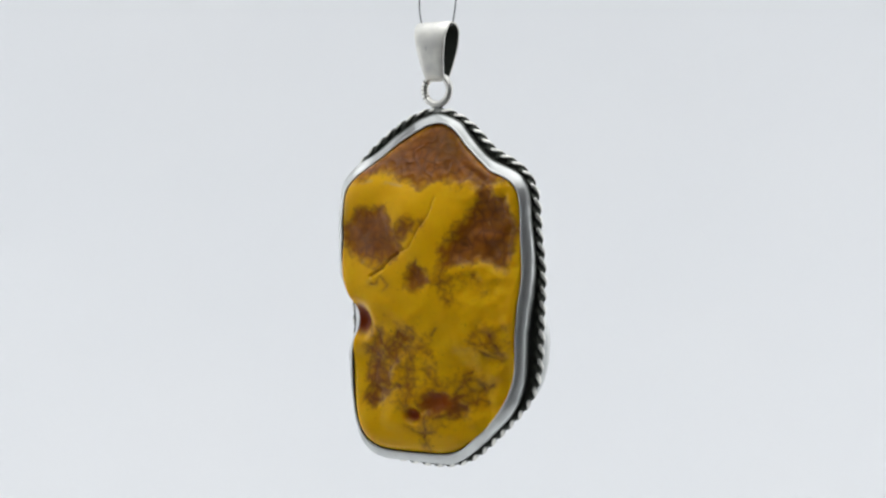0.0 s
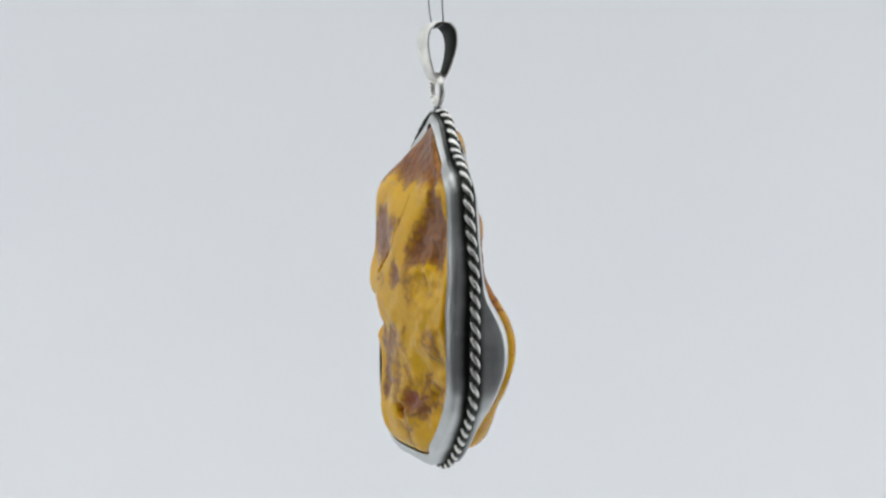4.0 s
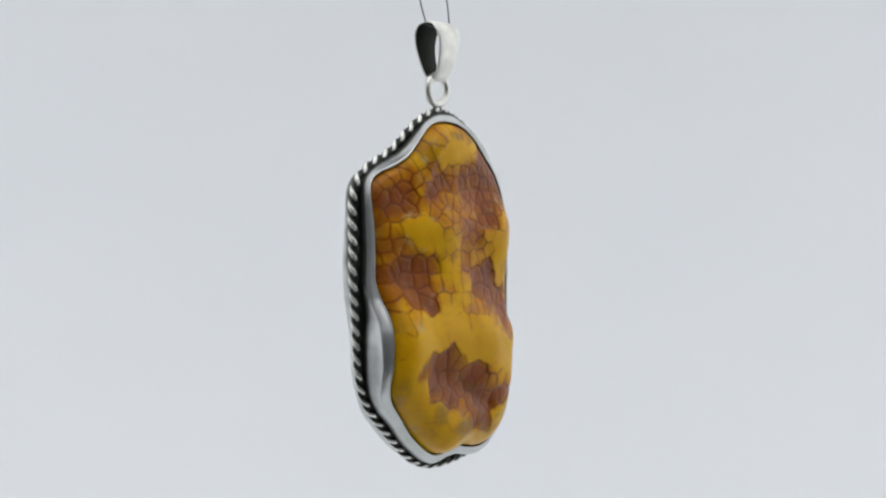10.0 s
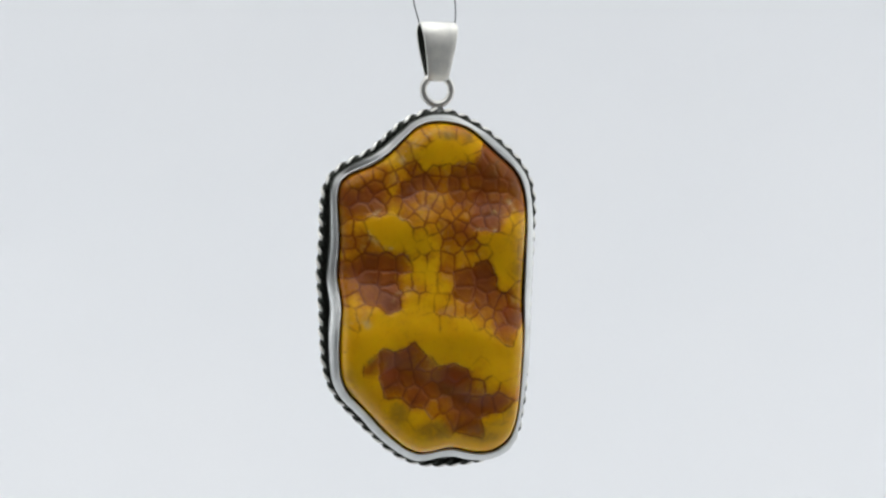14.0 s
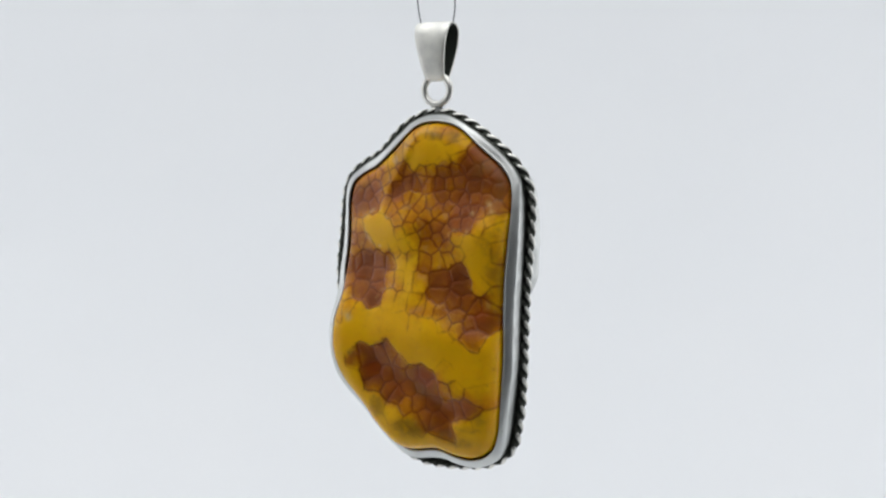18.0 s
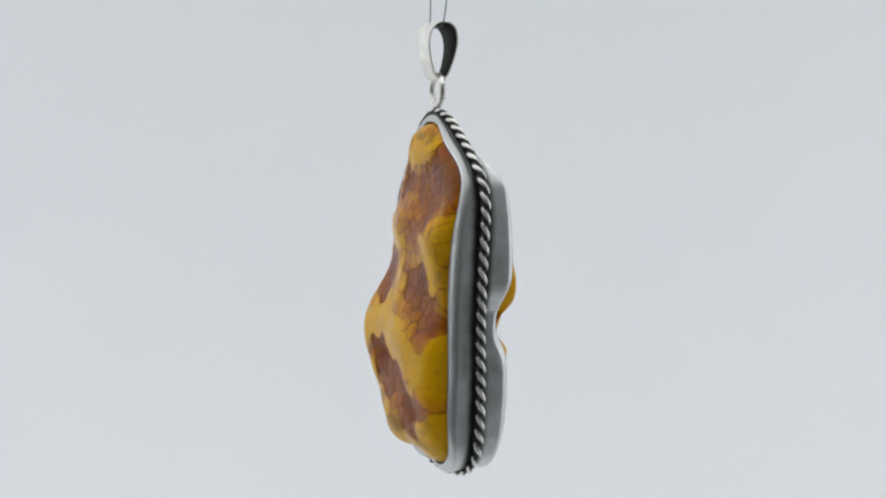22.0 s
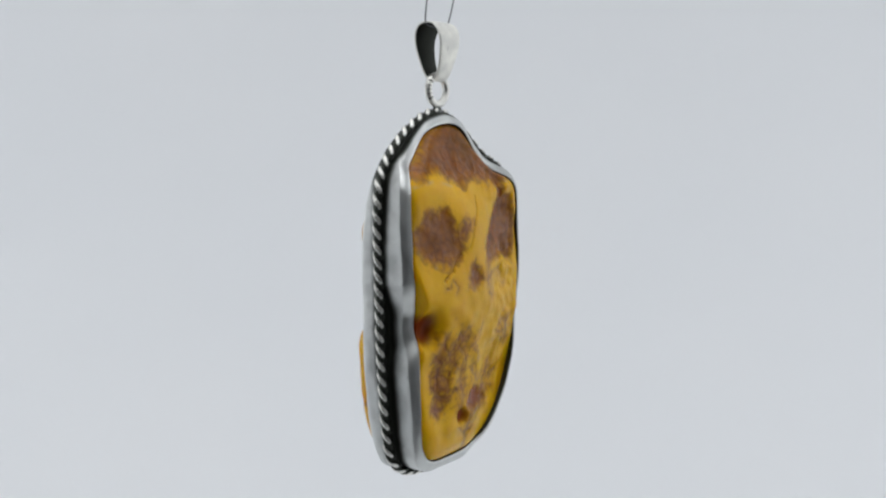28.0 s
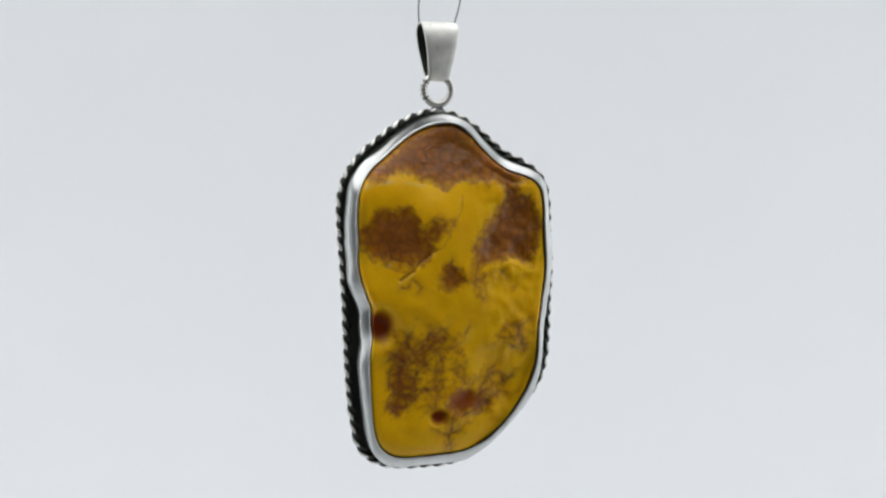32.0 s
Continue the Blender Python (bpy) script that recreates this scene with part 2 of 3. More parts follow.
# ---- the pendant; millimetres, x across, y through, z up, from the turning axis ----
# outlines: distance from the middle every four degrees, from below and round by the west
ROPE = [
    28.54, 28.43, 28.18, 27.71, 27, 26.22, 25.51, 24.91, 24.41, 24.03, 23.7, 23.3, 22.78, 22.11, 21.37, 20.64, 20.02, 19.5, 19.06, 18.74, 18.52,
    18.42, 18.4, 18.46, 18.55, 18.66, 18.82, 19.05, 19.39, 19.91, 20.58, 21.34, 22.11, 22.77, 23.08, 23.06, 22.88, 22.66, 22.57, 22.88, 23.48,
    24.2, 24.92, 25.5, 25.96, 26.14, 26, 25.64, 25.18, 24.68, 24.17, 23.71, 23.33, 22.96, 22.56, 22.1, 21.51, 20.72, 19.8, 18.87, 18.04, 17.31,
    16.74, 16.25, 15.86, 15.56, 15.34, 15.23, 15.17, 15.19, 15.28, 15.44, 15.71, 16.07, 16.5, 17.03, 17.72, 18.52, 19.46, 20.64, 22.03, 23.69,
    25.42, 27.47, 28.62, 29.12, 29.18, 28.99, 28.79, 28.64
]
RIM_CRAZED = [
    25.28, 25.65, 25.84, 25.44, 24.69, 23.96, 23.21, 22.5, 21.98, 21.62, 21.36, 20.98, 20.36, 19.54, 18.69, 17.89, 17.17, 16.56, 16.01, 15.56,
    15.31, 15.25, 15.3, 15.42, 15.51, 15.57, 15.68, 15.89, 16.23, 16.71, 17.38, 18.21, 19.22, 20.23, 20.92, 20.91, 20.63, 20.29, 20.25, 20.43,
    20.86, 21.55, 22.43, 23.34, 23.82, 23.95, 23.89, 23.72, 23.29, 22.59, 21.91, 21.4, 21.02, 20.73, 20.33, 19.73, 18.85, 17.82, 16.82, 15.92,
    15.14, 14.49, 13.98, 13.57, 13.24, 12.99, 12.82, 12.72, 12.68, 12.71, 12.81, 12.98, 13.23, 13.58, 14.02, 14.55, 15.18, 15.92, 16.8, 17.83,
    19.07, 20.59, 22.47, 24.53, 26.21, 26.97, 27.06, 26.63, 25.91, 25.24
]
RIM_SMOOTH = [
    25.74, 25.75, 25.71, 25.41, 24.8, 24.13, 23.55, 22.94, 22.3, 21.71, 21.11, 20.44, 19.78, 19, 18.2, 17.47, 16.84, 16.4, 16.15, 15.96, 15.86,
    15.91, 16.01, 16.17, 16.35, 16.53, 16.75, 16.99, 17.34, 17.84, 18.45, 19.21, 20.02, 20.74, 20.95, 20.68, 20.19, 19.78, 19.81, 20.09, 20.62,
    21.37, 22.44, 23.36, 23.7, 23.6, 23.27, 22.75, 22.16, 21.55, 20.96, 20.48, 20.2, 19.96, 19.67, 19.25, 18.61, 17.71, 16.84, 16.09, 15.38,
    14.73, 14.33, 13.99, 13.66, 13.34, 13, 12.66, 12.34, 12.06, 11.82, 11.63, 11.7, 12.02, 12.42, 12.87, 13.44, 14.47, 15.62, 16.75, 18.03, 19.58,
    21.38, 23.5, 25.32, 26.25, 26.47, 26.27, 25.97, 25.82
]
# how far the setting's edge stands from the middle plane: degrees round the stone, millimetres
EDGE_SMOOTH = [
    (-168, 2.87), (-163, 3.93), (-149, 3.66), (-135, 3.49), (-124, 3.71), (-113, 3.77), (-99, 3.99), (-85, 3.89), (-72, 3.88), (-60, 3.79), (-50,
    3.85), (-44, 3.92), (-33, 3.06), (-27, 2.17), (-6, 1.95), (9, 0.59), (32, 2.96), (35, 3.97), (40, 4.96), (43, 5.49), (56, 5.87), (69, 6.03),
    (85, 6.13), (92, 5.76), (101, 5), (109, 4.53), (116, 4.37), (122, 4.61), (127, 5.57), (131, 5.88), (142, 5.96), (149, 5.9), (156, 5.37)
]
EDGE_CRAZED = [
    (-168, -2.67), (-156, -2.51), (-147, -2.98), (-137, -3.52), (-130, -4.42), (-124, -5.19), (-117, -5.27), (-110, -4.96), (-102, -3.88), (-94,
    -2.47), (-85, -1.61), (-71, -1.32), (-59, -1.09), (-51, -0.78), (-45, -0.18), (-39, 0.17), (-24, -1.54), (-6, -1.22), (9, -1.5), (19, -1.97),
    (31, -1.4), (39, -1.4), (45, -1.95), (51, -2.51), (60, -3.07), (69, -3.31), (85, -3.49), (103, -3.51), (118, -3.6), (130, -3.54), (141,
    -3.48), (148, -3.42), (155, -2.8)
]
ROPE_Y = [
    (-156, 0.2), (-141, 0.28), (-129, 0.47), (-119, 0.55), (-108, 0.63), (-97, 0.7), (-85, 0.84), (-73, 0.98), (-62, 1.27), (-53, 1.49), (-43,
    1.38), (-24, 0.56), (-12, -0.25), (15, 0.04), (27, 0.2), (40, 0.78), (48, 1.23), (60, 1.06), (71, 0.97), (85, 0.82), (100, 0.82), (113, 0.73),
    (126, 0.81), (135, 0.88), (143, 0.96), (150, 1.04), (178, -0.18)
]
# bulge of the two faces over a coarse grid, five across, nine down
BULGE_X, BULGE_Z = 0.085 * np.array([-150, -75, 0, 75, 150.0]), 0.085 * np.arange(200, -361, -70.0)
BULGE_SMOOTH = [
    4.14, 1.95, 0.15, 0.83, 4.23, 4.6, 4.26, 4.03, 5.36, 7.52, 3.5, 5.77, 7.35, 7.53, 5.42, 3.1, 5.66, 7.42, 5.76, 6, 4.0, 6.49, 8.5, 8.07,
    8.78, 5.39, 5.34, 6.26, 7.09, 7.14, 0.91, 4.06, 6.42, 4.67, 4.61, 1.04, 3.97, 6.92, 7.08, 7.27, 2.79, 3.65, 3.55, 5.31, 7.13
]
BULGE_CRAZED = [
    3.62, 3.37, 4.11, 3.51, 3.41, 1.45, 2.7, 1.84, 3.3, 3.03, 1.52, 6.43, 6.45, 3.8, 4.75, 2.32, 3.81, 3.68, 5, 6.13, 5.49, 4.64, 7.98, 5.52,
    3.51, 10.06, 6.38, 7.35, 8.22, 4.72, 6.76, 6.05, 7.33, 7.69, 6.69, 8.09, 6.25, 6.67, 6.61, 6.84, 8.67, 9.58, 8.03, 4.32, 4.52
]
# the stone's markings: patches of crust and cracks on the smooth face, cells of the crazed face by how brown they are,
# pale lines
CRUST, CRACK, CELLS = [], [], []
PALE_LINES = {"smooth": [], "crazed": []}


def crust(strength, outline):
    CRUST.append((strength, outline))


def crack(line):
    CRACK.append(line)


def cells(brown, middles):
    CELLS.extend((x, z, brown) for x, z in middles)


def pale_line(side, strength, width, line):
    PALE_LINES[side].append((strength, width, line))


crust(0.36, [(9.9, -11.9), (6.4, -10.5), (0.4, -10.8), (-4.2, -13.2), (-3.4, -17.4), (-7.3, -17), (-11.6, -18.6), (-10.3, -22.5), (-6.5,
      -25.1), (-2.7, -26.9), (-1.4, -30.6), (0.6, -30.3), (1.6, -24.9), (7.9, -24.7), (10.4, -22.4), (9.5, -16.7)])
crust(0.34, [(2.6, -2.9), (-0.4, -1.5), (-4.8, -2.3), (-9.4, -2), (-13.2, -3.5), (-12.8, -6.9), (-7.6, -7.4), (-2.1, -7.1), (2.2, -6.1)])
crust(0.34, [(-8.6, -10), (-13.3, -10.3), (-14.3, -15.7), (-10, -17.2), (-6.9, -13.4)])
crust(1, [(10.7, 11.5), (9.4, 12.4), (7.8, 13.6), (5.8, 15.2), (3.6, 16.7), (1.7, 17.7), (-0.4, 18.4), (-2, 18.4), (-3.4, 17.9), (-4.4,
      16.7), (-5.8, 15.2), (-7.4, 13.6), (-8.8, 12.3), (-10.9, 11.6), (-13, 11.1), (-14.2, 10.7), (-12, 10.4), (-10.5, 9.6), (-9.3, 9.9), (-7.8,
      10.5), (-5.8, 10.2), (-4.3, 10.9), (-2.5, 10.5), (-1.1, 10.2), (0.7, 9.7), (1.9, 10.5), (3.4, 10.3), (4.5, 11.1), (6.2, 11.5), (7.4, 11.6),
      (8.7, 11), (10.2, 10.8), (11, 11)])
crust(0.95, [(11.1, 3.8), (10.1, 5.2), (8.6, 6), (7.3, 5.5), (5.9, 6.1), (4.7, 4.9), (4, 3.2), (3.5, 1.6), (2.5, -0), (3.4, -1.1), (5.1,
      -1.3), (7.1, -1.8), (8.7, -1.3), (10.5, -0.7), (11.8, 0.2), (12.7, 1.4), (12.6, 3)])
crust(0.7, [(4.4, 3.3), (2.9, 4), (0.8, 4.3), (-0.3, 3.6), (0.8, 2.2), (2.5, 1.2), (3.5, 1.2)])
crust(0.95, [(-9.9, 9.6), (-10.1, 7.9), (-9.9, 7.1), (-9, 6.5), (-8.1, 5.7), (-7.3, 4.2), (-6.3, 3), (-5.3, 1.8), (-4.5, 0.2), (-4.1, -1.8),
      (-5.3, -2.3), (-6.7, -1.7), (-8.1, -1.2), (-9.8, -0.9), (-11.2, -1.4), (-12.2, -2.2), (-13.1, -1.9), (-14, -0.2), (-14.3, 2), (-14.9, 3.2),
      (-14.3, 4.9), (-13.8, 6.2), (-12.9, 7.3), (-11.5, 7.7), (-10.8, 9.2)])
crust(0.95, [(1.4, -4.1), (0.7, -2.9), (-0.4, -2.6), (-1.8, -3.2), (-2.3, -4.3), (-1.5, -5.3), (0.1, -5.5), (1.2, -4.9)])
crust(0.55, [(-8.3, -3.3), (-9.3, -2.8), (-10.4, -3.6), (-10.1, -4.6), (-8.9, -5), (-8.2, -4.3)])
crust(0.5, [(-10.4, -11.9), (-11.7, -11.8), (-12.9, -13.8), (-12.4, -15.8), (-10.9, -15), (-10.1, -13.4)])
crust(0.5, [(6.7, -12.2), (5.9, -13.1), (4.2, -11.9), (2.6, -11.5), (1.2, -12.4), (-0.1, -13.3), (-0.7, -15.1), (0.2, -16.8), (1.9, -16.3),
      (4, -17.9), (4, -19.5), (1.9, -20), (1.5, -21.1), (4, -21.6), (4.9, -22.4), (6.5, -23.2), (7.9, -23.8), (9.6, -23.3), (10, -22.3), (8.6, -21.4),
      (9.5, -20.1), (9.3, -18.4), (8.7, -16.8), (9.5, -15)])
crust(0.75, [(8.6, -21), (7.3, -20.2), (5.9, -20.8), (4.8, -21.2), (5.9, -22.4), (6.8, -23.4), (8, -23.7), (9.2, -22.7)])
crust(0.9, [(-0.9, -22), (-2.3, -20.9), (-3.8, -21.5), (-5.2, -22.1), (-6.9, -23.2), (-5.7, -24), (-3.6, -24.2), (-2.2, -24.7), (-0.9,
      -24.1), (-0, -23)])
crack([(6.3, -12.2), (6.1, -13.9), (4.9, -14.8), (6.5, -16.1), (7.3, -17.7), (7.7, -20.2), (8.7, -22.6), (7.9, -23.8)])
crack([(4.9, -14.8), (3.3, -13.6), (3, -11.9), (2.1, -12.8), (0.8, -12.9)])
crack([(3.3, -13.6), (1.5, -15), (1, -16.3)])
crack([(6.5, -16.1), (7.9, -15.1), (9.1, -15.9)])
crack([(7.3, -17.7), (5.2, -18.5), (4, -17), (3.1, -16.6)])
crack([(5.2, -18.5), (4.8, -20.3), (5.3, -21.5)])
crack([(7.7, -20.2), (6.5, -21.1), (4.8, -21.2), (3.1, -20.4), (1.7, -20.1)])
crack([(8.7, -22.6), (6.5, -22.9), (4.9, -21.6)])
crack([(7.7, -20.2), (9, -19.3)])
crack([(-0.9, -24.5), (-0.7, -26.8), (-0.5, -28), (-1, -30.1)])
crack([(-0.7, -27.4), (-2.4, -26.9)])
crack([(-0.7, -27.4), (1, -27), (2.3, -26.2)])
crack([(-6.9, -23.2), (-2.7, -24.7)])
crack([(-5.7, -21.3), (-4.8, -22.1), (-6.5, -21.3)])
crack([(-7.3, -18.7), (-8.7, -18.8), (-10.3, -20), (-11, -19.5)])
crack([(-8.7, -18.8), (-9.5, -20.2)])
crack([(-6.4, -19.9), (-5.2, -21.2)])
crack([(5.2, -4.4), (4.3, -5.2), (4.8, -6)])
crack([(5.6, -4.1), (6.3, -5.2), (7.1, -5.3)])
crack([(-9.7, -14.4), (-12.4, -15.6)])
crack([(-11.3, -11.9), (-12.1, -13.7)])
crack([(-3.2, -11.4), (-2.6, -12.2)])
crack([(0, -2.9), (-0.4, -1.3)])
crack([(-9.5, 6.7), (-9.8, 10)])
crack([(-10.7, 7.5), (-11, 9.2)])
cells(0, [(-7.7, 3.6), (-5.6, 2.7), (8, 1), (8.6, -18), (-11.3, -20), (-12.1, -14.1), (-7.2, -12.4), (-2.4, -13.6), (2.6, -15.3), (7.8, -15.5), (-0.9,
      14.6), (1.6, 14.2)])
cells(0.11, [(-10.1, 3.6), (-8.5, 1.5), (-3.6, 2.3), (-5.2, 0.9), (-5, -7.2), (8.1, -2), (9.4, -5), (10.2, 0.1), (2.6, -11), (0.2, -10.7), (-2.3,
      -10.6), (-7.2, -10.6), (-10.4, -9.8), (3.1, -28.6), (-2.2, -27.2), (-7.1, -26.2), (-13.7, -16.6), (-0.7, -15.4), (4.6, 14.6), (-2.5, 12.7),
      (-0.1, 13), (-11.8, -24.3), (10.3, -25.2), (8.4, -29.2), (12.5, -13.8), (5.1, -12.8), (6.9, -14.2)])
cells(0.22, [(9.4, 3.9), (-3.2, 0.5), (5.8, 1.8), (-3.6, -1.7), (11.6, 3), (5.2, -17.7), (-3.9, -24.1), (-7.2, -22.8), (7.3, -25.6), (-14.1, -20.7),
      (-15.2, -11.9)])
cells(0.33, [(10.9, 4.4), (-6.8, 0.4), (-4.5, -0.7), (5.7, -0.4), (-2, -4.7), (-0.2, -4.7), (-2.9, -7.6), (11, -3.3), (4.8, -10.4), (-12, -9), (-14.1,
      -9.4), (-3.4, 14.2), (-6.6, 13), (-1.6, 17.1), (0.9, 17.5), (3.9, 16.7), (-2.9, 16.3), (2.9, 13), (12.3, -0)])
cells(0.44, [(-7.5, 10.1), (-6.7, 8.9), (-5.4, 10.8), (-7, 6.7), (-0.5, 6.4), (-3.1, 5.3), (0.5, 5.1), (-4, 4.4), (-1.9, 3.1), (-1.4, 1.5), (-1.5,
      -1.7), (-5.7, -4.7), (-3.8, -4.7), (-0.5, -7.8), (6.7, -11), (6.6, -20.1), (9.2, -20.6), (-0.5, -25.2), (-5, 13.8), (-4.2, 11.7), (5.1, 13.4)])
cells(0.56, [(-12.3, 9.8), (-10.6, 10.9), (-5.3, 5.9), (0.4, 11.5), (-0.8, 11.3), (-2, 7.3), (-1.7, 4.8), (-0.2, 3.7), (3.2, 4.8), (10.6, 6.2),
      (-13.9, 3.1), (-12.1, 2.9), (-11.7, 1.1), (1.1, 0.6), (4.4, 0.5), (2.7, -1.7), (4.4, -1), (-13.1, -6.9), (2, -8.4), (3.8, -8.8), (0.7, -8.3),
      (11.3, -6.7), (-8.2, 12.4), (-10.7, -16.6), (-15.1, -0.8)])
cells(0.67, [(-9.2, 10.8), (-3.8, 11.6), (-3, 7.5), (0.3, 9.7), (1.2, 6.9), (2.2, 5.8), (-13.7, 1), (-10.1, 0.5), (0.6, 2.7), (2.7, 1.8), (3.9, 2.6),
      (0.5, -1.7), (-13.5, -0.6), (-13.8, -5.5), (10.5, -7.9), (6.3, -9.4), (-2.9, -16.7), (4.8, -20.4), (13.3, 8.3), (-14.8, 4.7)])
cells(0.78, [(-14.1, 8.9), (-11.6, 5.8), (-4.4, 6.8), (3.5, 9.6), (2.8, 11.3), (3.8, 6.3), (9.2, 5.5), (2.5, 3.3), (8.7, -12.3), (-4.5, -15.6), (-2,
      -22.9), (3.8, -26.4), (-5, -20.9), (-7.1, -20)])
cells(0.89, [(-9.5, 9.3), (-9.5, 6.6), (-8.7, 7.6), (-0.9, 10.2), (2.1, 9.6), (5, 10), (4.7, 11.6), (11.3, 8.8), (2.6, 7.7), (9.8, 7.3), (4.9, 5.5),
      (-13.9, -2.7), (-8, -4.3), (-11, -6.1), (5.6, -7.4), (7.4, -7.4), (8.8, -8.3), (8.2, -10.4), (-5.8, -18.8), (-3.3, -18.6), (-0.9, -18.3), (-3.8,
      -21.7), (-0, -22.7), (2.9, -24.8), (1.2, -24.4), (4.7, -23), (8.1, -22.5)])
cells(1, [(-13, 8), (-11.1, 8), (-3.3, 9.7), (-1.9, 9.7), (-5.1, 8.9), (6.4, 12.5), (7.8, 13.6), (7.6, 11.3), (9.6, 11.7), (10.9, 10.7), (7.6, 9.2),
      (9.5, 9.2), (4.8, 7.7), (6, 7.1), (7.9, 7.4), (6.7, 5.7), (8.1, 5.8), (7.2, 4.2), (5.3, 4), (-10.8, -1.9), (-8, -1.9), (-5.8, -1.9), (-12.3,
      -2.3), (-10.9, -3.9), (-8.2, -7.1), (-7.7, -5.8), (3.1, -4.3), (3, -6.5), (6.1, -3.2), (6.7, -5.3), (10, -9.7), (-8.8, -16.4), (-7.9, -18.4),
      (-6.1, -16.1), (-1.9, -20.5), (0.2, -19.9), (1.2, -18.4), (2.3, -20.2), (2.3, -22.6), (6.4, -23)])
# this first line paints the highlight along the ridge under the crown
pale_line("smooth", 0.55, 0.22, [(12.1, 9.2), (10.3, 9.6), (7.4, 10.1), (5.7, 9.7), (3.1, 9.3)])
pale_line("smooth", 0.5, 0.25, [(11.1, -1.4), (9.8, -2.3), (7.7, -1.5)])
pale_line("smooth", 0.5, 0.2, [(-10.9, 9.6), (-12.9, 10)])
pale_line("smooth", 0.9, 0.1, [(-10.6, 4.3), (-10.8, 3.9)])
pale_line("smooth", 0.45, 0.4, [(4.4, -1.9), (5.7, -3.3), (6.7, -4), (7.8, -4.7)])
pale_line("crazed", 0.55, 0.3, [(-10.9, 4.8), (-9.6, 5.6), (-7.6, 5.9), (-5.7, 4.2)])
pale_line("crazed", 0.6, 0.3, [(-11, 3.2), (-10.2, 1.6), (-9, 0.5), (-7.6, 0.2)])
pale_line("crazed", 0.6, 0.3, [(-7.9, -7.5), (-6.8, -6.3), (-5.5, -6)])
pale_line("crazed", 0.7, 0.5, [(-14.5, -10.2), (-12.1, -9.6), (-11.5, -10.5)])
pale_line("crazed", 0.9, 0.3, [(4.3, 3.3), (5.6, 2.7), (7.1, 2.5), (8.2, 3.4)])
pale_line("crazed", 0.6, 0.4, [(10.2, 7), (10.8, 5.6)])
pale_line("crazed", 0.6, 0.4, [(-2.2, 16.9), (-0.8, 17.4), (1.6, 17.2)])
pale_line("crazed", 0.6, 0.5, [(-6.2, 12.6), (-3.8, 15.5), (-2.6, 16.3)])
pale_line("crazed", 0.5, 0.35, [(7.6, 5.6), (9.2, 5.2)])
pale_line("crazed", 0.35, 0.8, [(-14, -19.5), (-12.4, -22.3), (-9.5, -25.2)])
# dirty stains: x, z, half width, half height, strength
GRIME = {
    "smooth": [(5.8, -21.3, 0.5, 0.4, 1.0), (3.2, -20.3, 0.4, 0.3, 0.8), (12.6, 2.5, 0.9, 4.5, 0.5), (-14.4, 3.0, 0.8, 4.0, 0.5), (-2.6, 15.0, 2.5, 2.5, 0.35)],
    "crazed": [(0.8, 16.7, 1.6, 0.6, 0.9), (4.2, 16.7, 0.9, 0.9, 0.95), (-10.9, -16.6, 0.7, 1.2, 0.9), (-7.0, -23.5, 1.6, 1.6, 0.75), (-1.6, -26.4, 3.0, 1.4, 0.85),
               (4.9, -27.5, 2.2, 1.4, 0.55), (7.7, -25.8, 1.8, 0.5, 0.7), (-14.1, -20.6, 1.0, 3.5, 0.55), (11.8, -4.0, 1.6, 5.0, 0.6), (-14.9, -9.5, 1.2, 3.0, 0.5),
               (-4.9, 14.0, 1.6, 2.6, 0.55), (-14.6, 2.0, 1.0, 6.0, 0.4), (9.8, -24.0, 1.0, 1.2, 0.5), (11.6, 10.5, 1.2, 4.0, 0.4), (9.2, 11.8, 2.2, 1.8, 0.5), (1.0, -20.4, 2.2, 1.5, 0.55), (-13.3, 9.8, 1.8, 1.2, 0.5), (6.4, -28.0, 2.4, 0.8, 0.7)],
}
MID = np.array([0.0, -5.1])
STEPS = 480
ANG = np.linspace(-np.pi, np.pi, STEPS, endpoint=False)


def radius_of(radii):
    r = np.array(radii, float)
    mm = closed_spline(r[:, None], 24)[:, 0]
    return np.interp(ANG, np.linspace(-np.pi, np.pi, len(mm), endpoint=False), mm, period=2 * np.pi)


def round_table(rows, blur=9):
    a, v = np.radians([r[0] for r in rows]), [r[1] for r in rows]
    y = np.interp(ANG, a, v, period=2 * np.pi)
    k = np.hanning(blur + 2)[1:-1]
    return np.convolve(np.r_[y[-blur:], y, y[:blur]], k / k.sum(), "same")[blur:-blur]


def on_plane(r):
    return MID[0] + np.sin(ANG) * r, MID[1] + np.cos(ANG) * r


R_ROPE = radius_of(ROPE) - 0.80 - np.where(np.sin(ANG) < 0, 0.1, 0.05) * np.abs(np.sin(ANG))
Y_ROPE = round_table(ROPE_Y, 31) + 0.3 * np.minimum(np.sin(ANG), 0)
WEST = np.clip(-1.5 * np.sin(ANG) - 0.3, 0, 1)
SIDES = {
    "smooth": (+1, radius_of(RIM_SMOOTH) - 0.3 * WEST, round_table(EDGE_SMOOTH, 13), BULGE_SMOOTH),
    "crazed": (-1, radius_of(RIM_CRAZED), round_table(EDGE_CRAZED, 13), BULGE_CRAZED),
}


def bulge(grid, x, z):
    gx, gz = np.meshgrid(BULGE_X, BULGE_Z)
    w = np.exp(-((x[:, None] - gx.ravel()) / 6.375) ** 2 - ((z[:, None] - gz.ravel()) / 5.95) ** 2)
    return (w @ np.array(grid)) / w.sum(1)


def dent(x, z, cx, cz, rx, rz, power=2.0):
    return np.exp(-(((x - cx) / rx) ** 2 + ((z - cz) / rz) ** 2) ** (power / 2))


